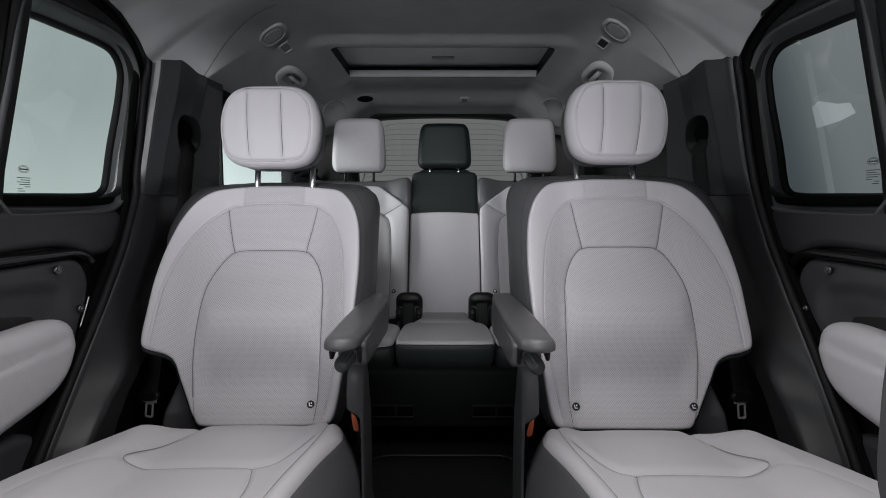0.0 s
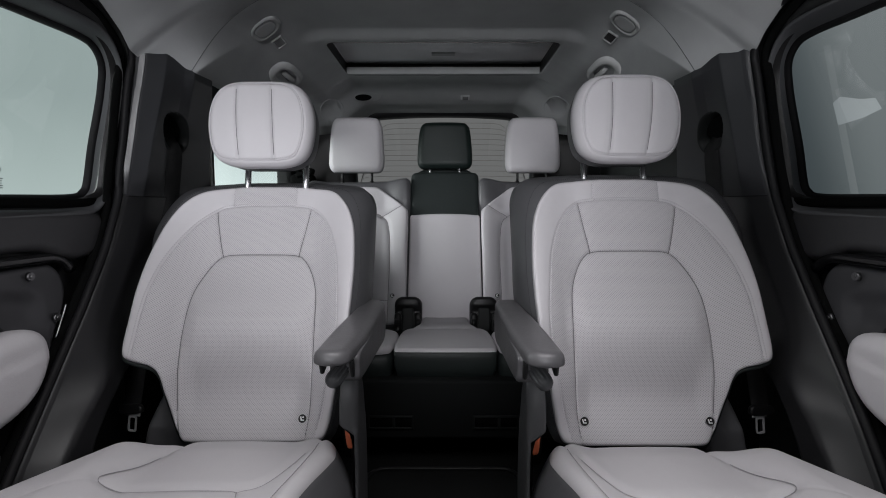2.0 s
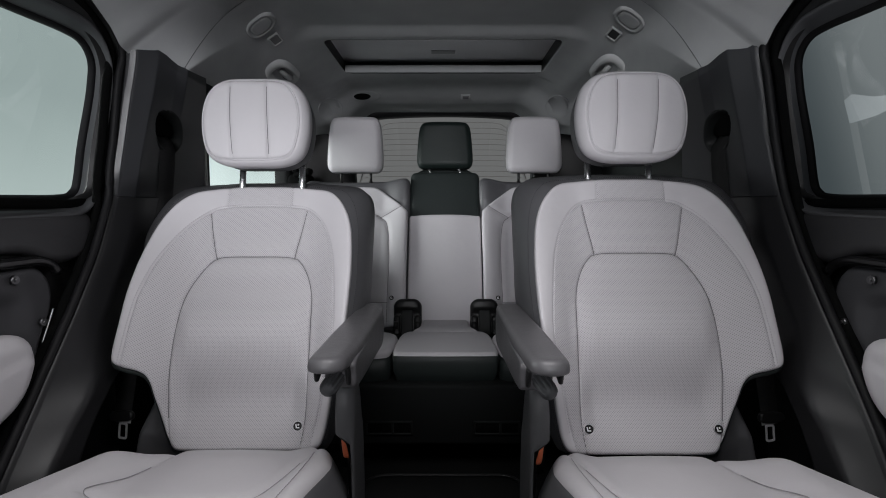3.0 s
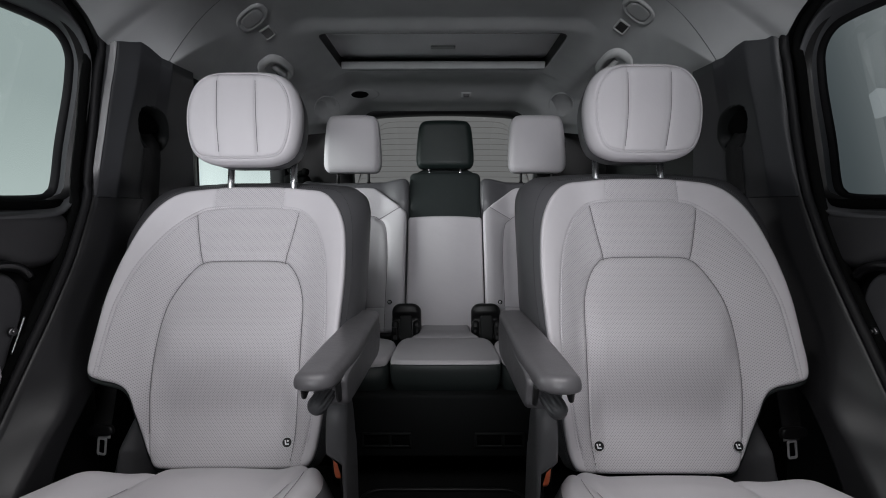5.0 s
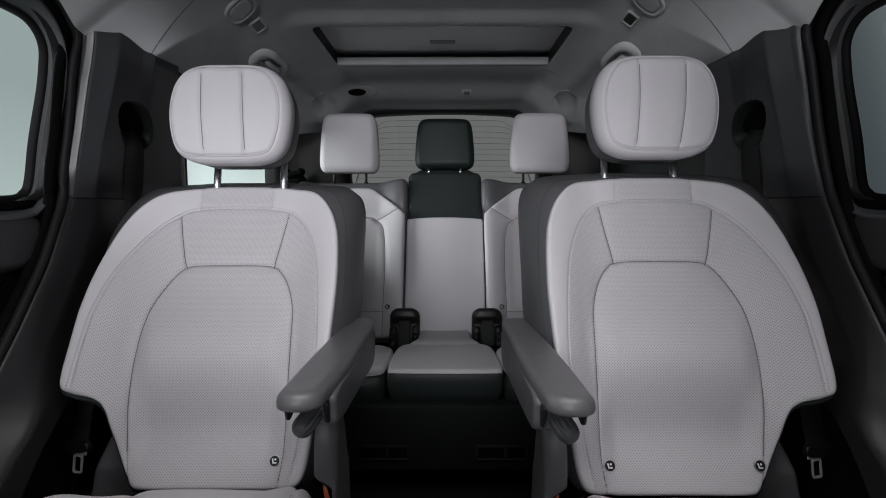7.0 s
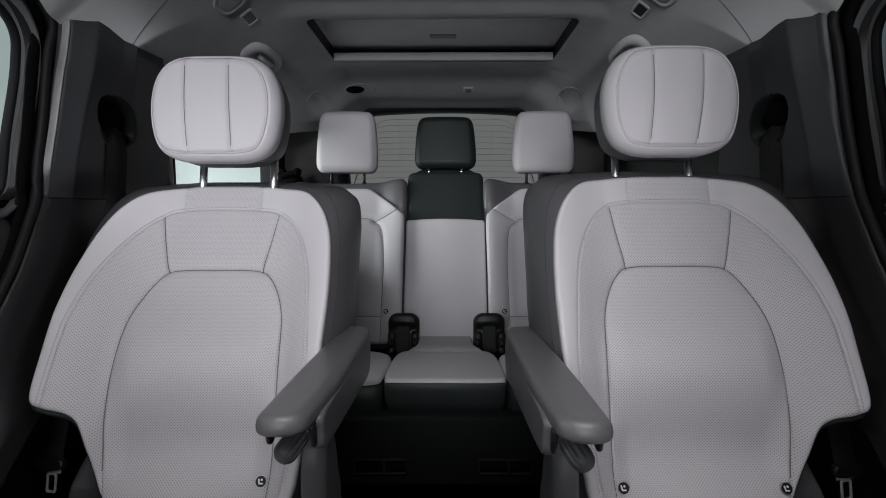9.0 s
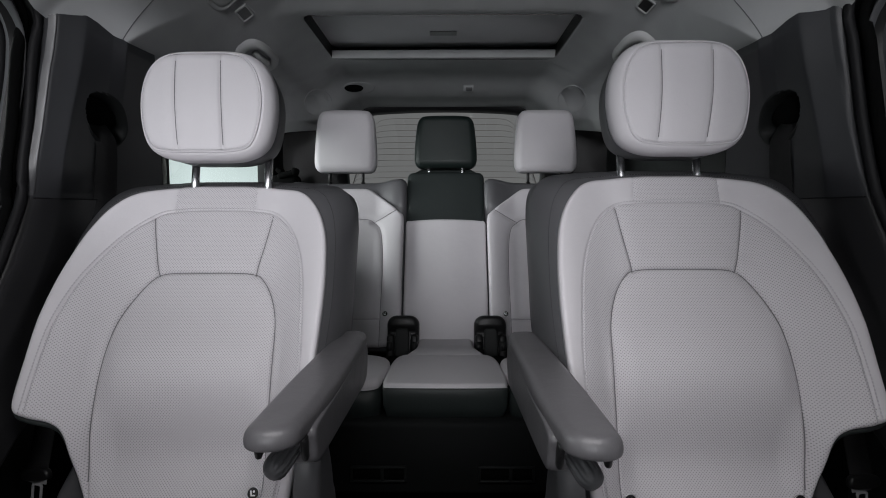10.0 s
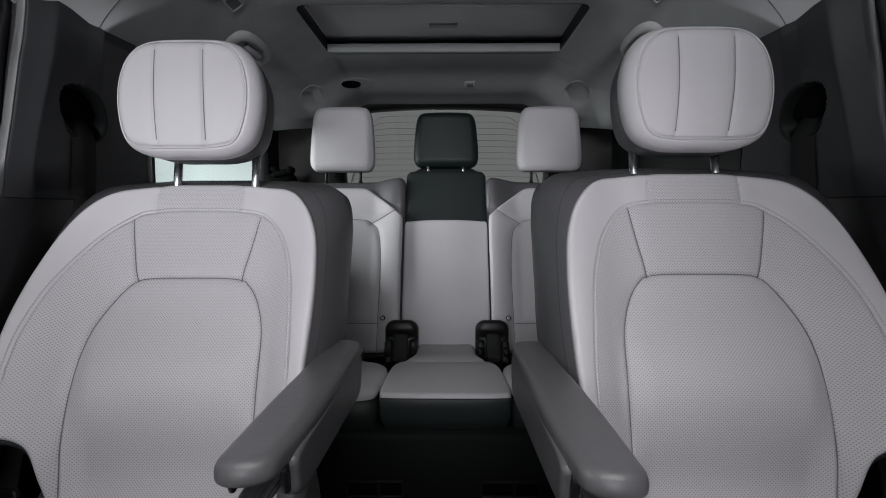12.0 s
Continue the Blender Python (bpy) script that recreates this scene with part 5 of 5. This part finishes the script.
def belt(side):
    at = lean_in([(side * .7485, *BELTEYE)])[0]
    root = thing("seat_belt", "black seat belt hanging from its pillar guide", "seat belt", pose(*at), "second row seat belts")

    def put(P):
        """From places round the guide's middle, with x measured inboard, to the leaning trim."""
        P = np.array(P, float)
        return lean_in(P * (-side, 1, 1) + (side * .7485, *BELTEYE)) - at
    loops = [put([(x, a * s, b * s) for a, b in BELTHOLE]) for x, s in ((-.006, 1.16), (.0025, 1.12), (.0050, 1.06), (.0035, .985), (-.006, .95), (-.022, .90), (-.036, .84), (-.040, .5), (-.040, .05))]
    part("guide", mesh("guide", *rings(loops, True, False, True)), DARKTRIM, root, "oval belt guide recess")
    flap = spline([(-.050, .010), (-.018, -.012), (.025, -.014), (.056, .002), (.052, .024), (.02, .043), (-.025, .044), (-.048, .030)], 60, True)
    loops = [put([(x, (a - .004) * s + .004, (b - .016) * s + .016) for a, b in flap]) for x, s in ((-.034, 1.0), (-.020, 1.0), (-.014, .95), (-.013, .80), (-.013, .4), (-.013, .05))]
    part("guide_flap", mesh("guide_flap", *rings(loops, True, False, True)), FELT, root, "black plastic flap over the belt outlet")
    path = spline([(-.024, .000, -.006), (.000, -.010, -.034), (.008, -.014, -.055), (.010, -.022, -.10), (.010, -.052, -.22), (.008, -.100, -.36), (.004, -.20, -.60)], 50)
    V = []
    for i, p in enumerate(path):
        turn = .25 + .5 * i / 49
        for d in (-.023, .023):
            V += [(p[0] - .0006 + turn * d, p[1] + d, p[2] + .10 * d), (p[0] + .0006 + turn * d, p[1] + d, p[2] + .10 * d)]
    F = []
    for i in range(len(path) - 1):
        a, b = 4 * i, 4 * i + 4
        F += [(a, a + 2, b + 2, b), (a + 1, b + 1, b + 3, a + 3), (a, b, b + 1, a + 1), (a + 2, a + 3, b + 3, b + 2)]
    part("webbing", mesh("webbing", put(V), F), WEBBING, root)
    # tongue that hangs beside the seat
    tx, ty, tz = (.722, 1.176, .306) if side < 0 else (.707, 1.132, .322)
    tongue = thing("belt_tongue", "steel belt tongue hanging on black webbing", "belt tongue", pose(side * tx, ty, tz, -8, 0, side * 12), "belt tongues")
    O = spline([(-.036, .014), (-.034, .026), (-.022, .032), (.02, .033), (.033, .028), (.037, .016), (.030, .008), (0, .004), (-.028, .005)], 60, True)
    V, F, uv, _ = pad(O, lambda a, b: .007 + 0 * a, .005, .007, steps=10)
    part("grip", mesh("grip", V, F, uv), BLACK, tongue, "black plastic grip", pose(side * .004, 0, .012, 0, 4 * side, 0) @ Matrix.Diagonal((.85, .85, .80, 1)))
    outer, hole = round_rect(.023, .037, .005, 40), round_rect(.015, .028, .003, 40)
    loops = [np.column_stack((q[:, 0], np.full(40, y), q[:, 1] - .006)) for q, y in ((hole, -.0012), (outer * .98, -.0012), (outer, 0), (outer * .98, .0012), (hole, .0012), (hole, -.0012))]
    plate = part("plate", mesh("plate", *rings(loops), smooth=False), ZINC, tongue, "steel latch plate")
    part("plate_neck", rbox(.040, .0024, .010, .001, 1), ZINC, plate, "", pose(0, 0, .0165))
    part("webbing", rbox(.046, .003, .16, .001, 1), WEBBING, tongue, "", pose(side * .006, .012, .115, -6, 0, 0))


for side in (-1, 1):
    belt(side)


def on_roof(x, y):
    e = .01
    z = float(roof_height(np.array(x), np.array(y)))
    n = Vector((float(roof_height(np.array(x + e), np.array(y))) - z, float(roof_height(np.array(x), np.array(y + e))) - z, -e)).normalized()
    return Vector((x, y, z)), n


def roof_pose(x, y, turn=0.0, tip=0.0, drop=0.0):
    p, n = on_roof(x, y)
    p.z -= drop
    n = Matrix.Rotation(radians(-tip), 3, "X") @ n
    q = n.to_track_quat("Z", "Y").to_matrix().to_4x4()
    return Matrix.Translation(p) @ q @ pose(0, 0, 0, 0, 0, turn)


def roof_mesh(name, O, c, rows):
    """Rings over the headliner: each row is a scale about c and how far it stands below the lining."""
    loops = []
    for k, drop in rows:
        P = c + k * (O - c)
        loops.append(roof_lean(np.column_stack((P, roof_height(P[:, 0], P[:, 1]) - drop))))
    return mesh(name, *rings(loops, True, False, True))


def laid(name, c, rx, rz, rows):
    """An upright oval about c, laid onto the lining along lines that rise from the aisle."""
    a = np.linspace(0, 2 * math.pi, 60, endpoint=False)
    foot, c, reach, loops = np.array((0, .30, .84)), np.array(c), np.linspace(.85, 1.15, 600), []
    for k, drop in rows:
        T = c + k * np.column_stack((rx * np.cos(a), 0 * a, rz * np.sin(a))) - foot
        P = foot + reach[:, None, None] * T
        hit = (P[..., 2] >= roof_height(P[..., 0], P[..., 1])).argmax(0)
        Q = P[hit, np.arange(60)]
        Q[:, 2] = roof_height(Q[:, 0], Q[:, 1])
        Q[:, 2] -= drop
        loops.append(roof_lean(Q))
    return mesh(name, *rings(loops, True, False, True))


def skewed(c, A, B, s, r=.3, n=80):
    """A rounded patch on the headliner with the sides A and B, mirrored by s."""
    q = round_rect(1, 1, r, n)
    return np.asarray(c) + np.outer(q[:, 0], (s * A[0], A[1])) + np.outer(q[:, 1], (s * B[0], B[1]))


FLAT = ((.8, 0), (.6, 0), (.4, 0), (.2, 0), (.02, 0))
for s in (-1, 1):
    C = np.array((s * .505, 1.504 - s * .016))
    lamp = thing("reading_lamp", "rounded grey reading lamp set in the headliner, switched off", "reading lamp", None, "reading lamps")
    O = skewed(C, (-.090, -.058), (-.008, .078), s, .38)
    part("housing", roof_mesh("housing", O, C, ((1.04, -.004), (1.0, .003), (.95, .0065), (.86, .007), (.76, .0055), (.72, .001), (.68, -.001))), HEADPLASTIC, lamp)
    part("lens", roof_mesh("lens", O, C, [(.735, -.002), (.72, .004), (.68, .0062)] + [(.66 * k, .0066) for k, d in FLAT]), HEADPLASTIC, lamp)
    C = np.array((s * .495, 1.594 - s * .014))
    vent = thing("roof_vent", "small square roof sensor in a grey frame", "sensor", None, "roof sensors")
    O = skewed(C, (-.036, -.020), (-.004, .050), s, .12)
    part("frame_rim", roof_mesh("frame_rim", O, C, ((1.05, -.002), (1.02, .003), (.96, .004), (.84, .004), (.78, .003), (.74, -.001))), HEADPLASTIC, vent)
    part("insert", roof_mesh("insert", O, C, [(.78 * k, .0012) for k in (1.0, .8, .6, .4, .2, .02)]), BLACK if s > 0 else SMOKED, vent)
    C = np.array((s * .550, 1.822 - s * .018))
    grab = thing("grab_handle", "folded grey grab handle in a shallow roof recess", "grab handle", None, "grab handles")
    O = skewed(C, (-.106, -.080), (-.010, .208), s, .42, 90)
    part("bezel", roof_mesh("bezel", O, C, ((1.04, -.006), (1.0, .006), (.95, .012), (.87, .015), (.74, .013), (.64, .005), (.60, -.006))), BEZEL, grab)
    # the recess plate is darker than its surround, to paint in its shade
    part("recess", roof_mesh("recess", O, C, ((.66, -.002), (.4, -.003), (.2, -.003), (.02, -.003))), RECESS, grab, "handle recess with its shade put into the colour")
    path = [(C[0] + s * dx, C[1] + dy) for dx, dy in ((-.006, -.052), (-.012, -.028), (-.014, .022), (-.010, .046))]
    path = spline([(x, y, float(roof_height(np.array(x), np.array(y))) - d) for (x, y), d in zip(path, (.002, .010, .010, .002))], 30)
    part("grip", mesh("grip", *tube(path, .0095, 12)), BEZEL, grab)
    part("hinge_cap", rbox(.026, .044, .024, .007), TRIM, grab, "dark hinge of the handle", Matrix.Translation(on_roof(C[0] - s * .004, C[1] + .022)[0]))
    ring = thing("speaker_grille", "round fabric covered speaker in the rear headliner", "speaker", None, "roof speakers")
    C = (s * .510, 2.36 - s * .014, 1.247 + s * .003)
    part("grille_rim", laid("grille_rim", C, .054, .050, ((1.04, -.002), (1.02, .0030), (1.0, .0040), (.975, .0034), (.96, .002))), HEADLINER, ring)
    part("grille", laid("grille", C, .054, .050, [(k, .0036) for k in (.97, .85, .7, .55, .4, .25, .1, .02)]), HEADLINER, ring)

hook = thing("belt_outlet", "dark oval belt outlet in the rear headliner", "belt outlet")
C = (-.347, 2.39, 1.306)
part("bezel", laid("bezel", C, .064, .023, ((1.04, -.002), (1.0, .0012), (.94, .002), (.80, .0016), (.62, .0016), (.4, .0016), (.2, .0016), (.02, .0016))), HEADLINER, hook)
C = (-.368, 2.39, 1.306)
part("mouth", laid("mouth", C, .035, .0125, ((1.12, .001), (1.06, .0035), (1.0, .0042), (.9, .003), (.6, .003), (.3, .003), (.02, .003))), FELT, hook, "dark slot")
mic = thing("roof_switch", "small grey square switch in the rear headliner", "switch", roof_pose(.102, 2.410, 0, 10, .002))
part("housing", rbox(.044, .036, .008, .003), HEADLINER, mic)
part("key", rbox(.026, .020, .006, .002), RECESS, mic, "", pose(0, 0, .004))

# rear belt stalk by the quarter window
stalk = thing("rear_belt_guide", "black third row belt guide beside the window", "belt guide", pose(-.655, 2.40, .955))
part("arm", rbox(.07, .05, .024, .011, 4), FELT, stalk, "", pose(0, 0, 0, 0, -14, 0))
part("hook", rbox(.026, .05, .032, .011, 4), FELT, stalk, "", pose(.036, 0, .012, 0, 20, 0))
part("latch", rbox(.030, .04, .020, .008, 4), FELT, stalk, "", pose(-.026, 0, .016, 0, 25, 0))
part("foot", rbox(.11, .08, .22, .02, 4), FELT, stalk, "", pose(-.01, .03, -.11))


# ---- front seats, seen at the picture's edge and mirrored in the door glass ----
def front_seat(side):
    root = thing("front_seat", "charcoal leather front seat seen from behind", "car seat", pose(side * .445, .15, 0))
    O = spline(mirrored([(0, .34), (.09, .335), (.14, .31), (.178, .23), (.208, .08), (.215, -.01), (.207, -.09), (.175, -.22), (0, -.24)]), 160, True)
    V, F, uv, _ = pad(O, lambda u, v: .02 * (1 - (u / .22) ** 2), .03, .14, steps=24)
    b = part("backrest", mesh("backrest", V, F, uv), CHARCOAL, root, "charcoal backrest with pale stitching", pose(0, -.02, .805, 8, 0, 0))
    inner = O * .955
    sv, sf = stitches(np.concatenate((inner, inner[:1])), lambda u, v: (u, v, -.02 * (1 - (u / .22) ** 2) + .012), .011, .006, .0014)
    part("stitching", mesh("stitching", sv, sf, smooth=False), THREADDARK, b)
    H = spline(mirrored([(0, .10), (.08, .095), (.118, .05), (.12, -.04), (.09, -.09), (0, -.098)]), 100, True)
    V, F, uv, _ = pad(H, lambda u, v: .01 * (1 - (u / .12) ** 2), .03, .09, steps=20)
    h = part("headrest", mesh("headrest", V, F, uv), CHARCOAL, root, "", pose(0, -.09, 1.095, 0, 0, 0))
    for s in (-1, 1):
        part("post", cyl(.006, .10, 12), CHROME, h, "", pose(s * .07, .05, -.12))
    part("cushion", rbox(.46, .48, .30, .06, 4), CHARCOAL, root, "", pose(0, -.36, .20))


front_seat(1)
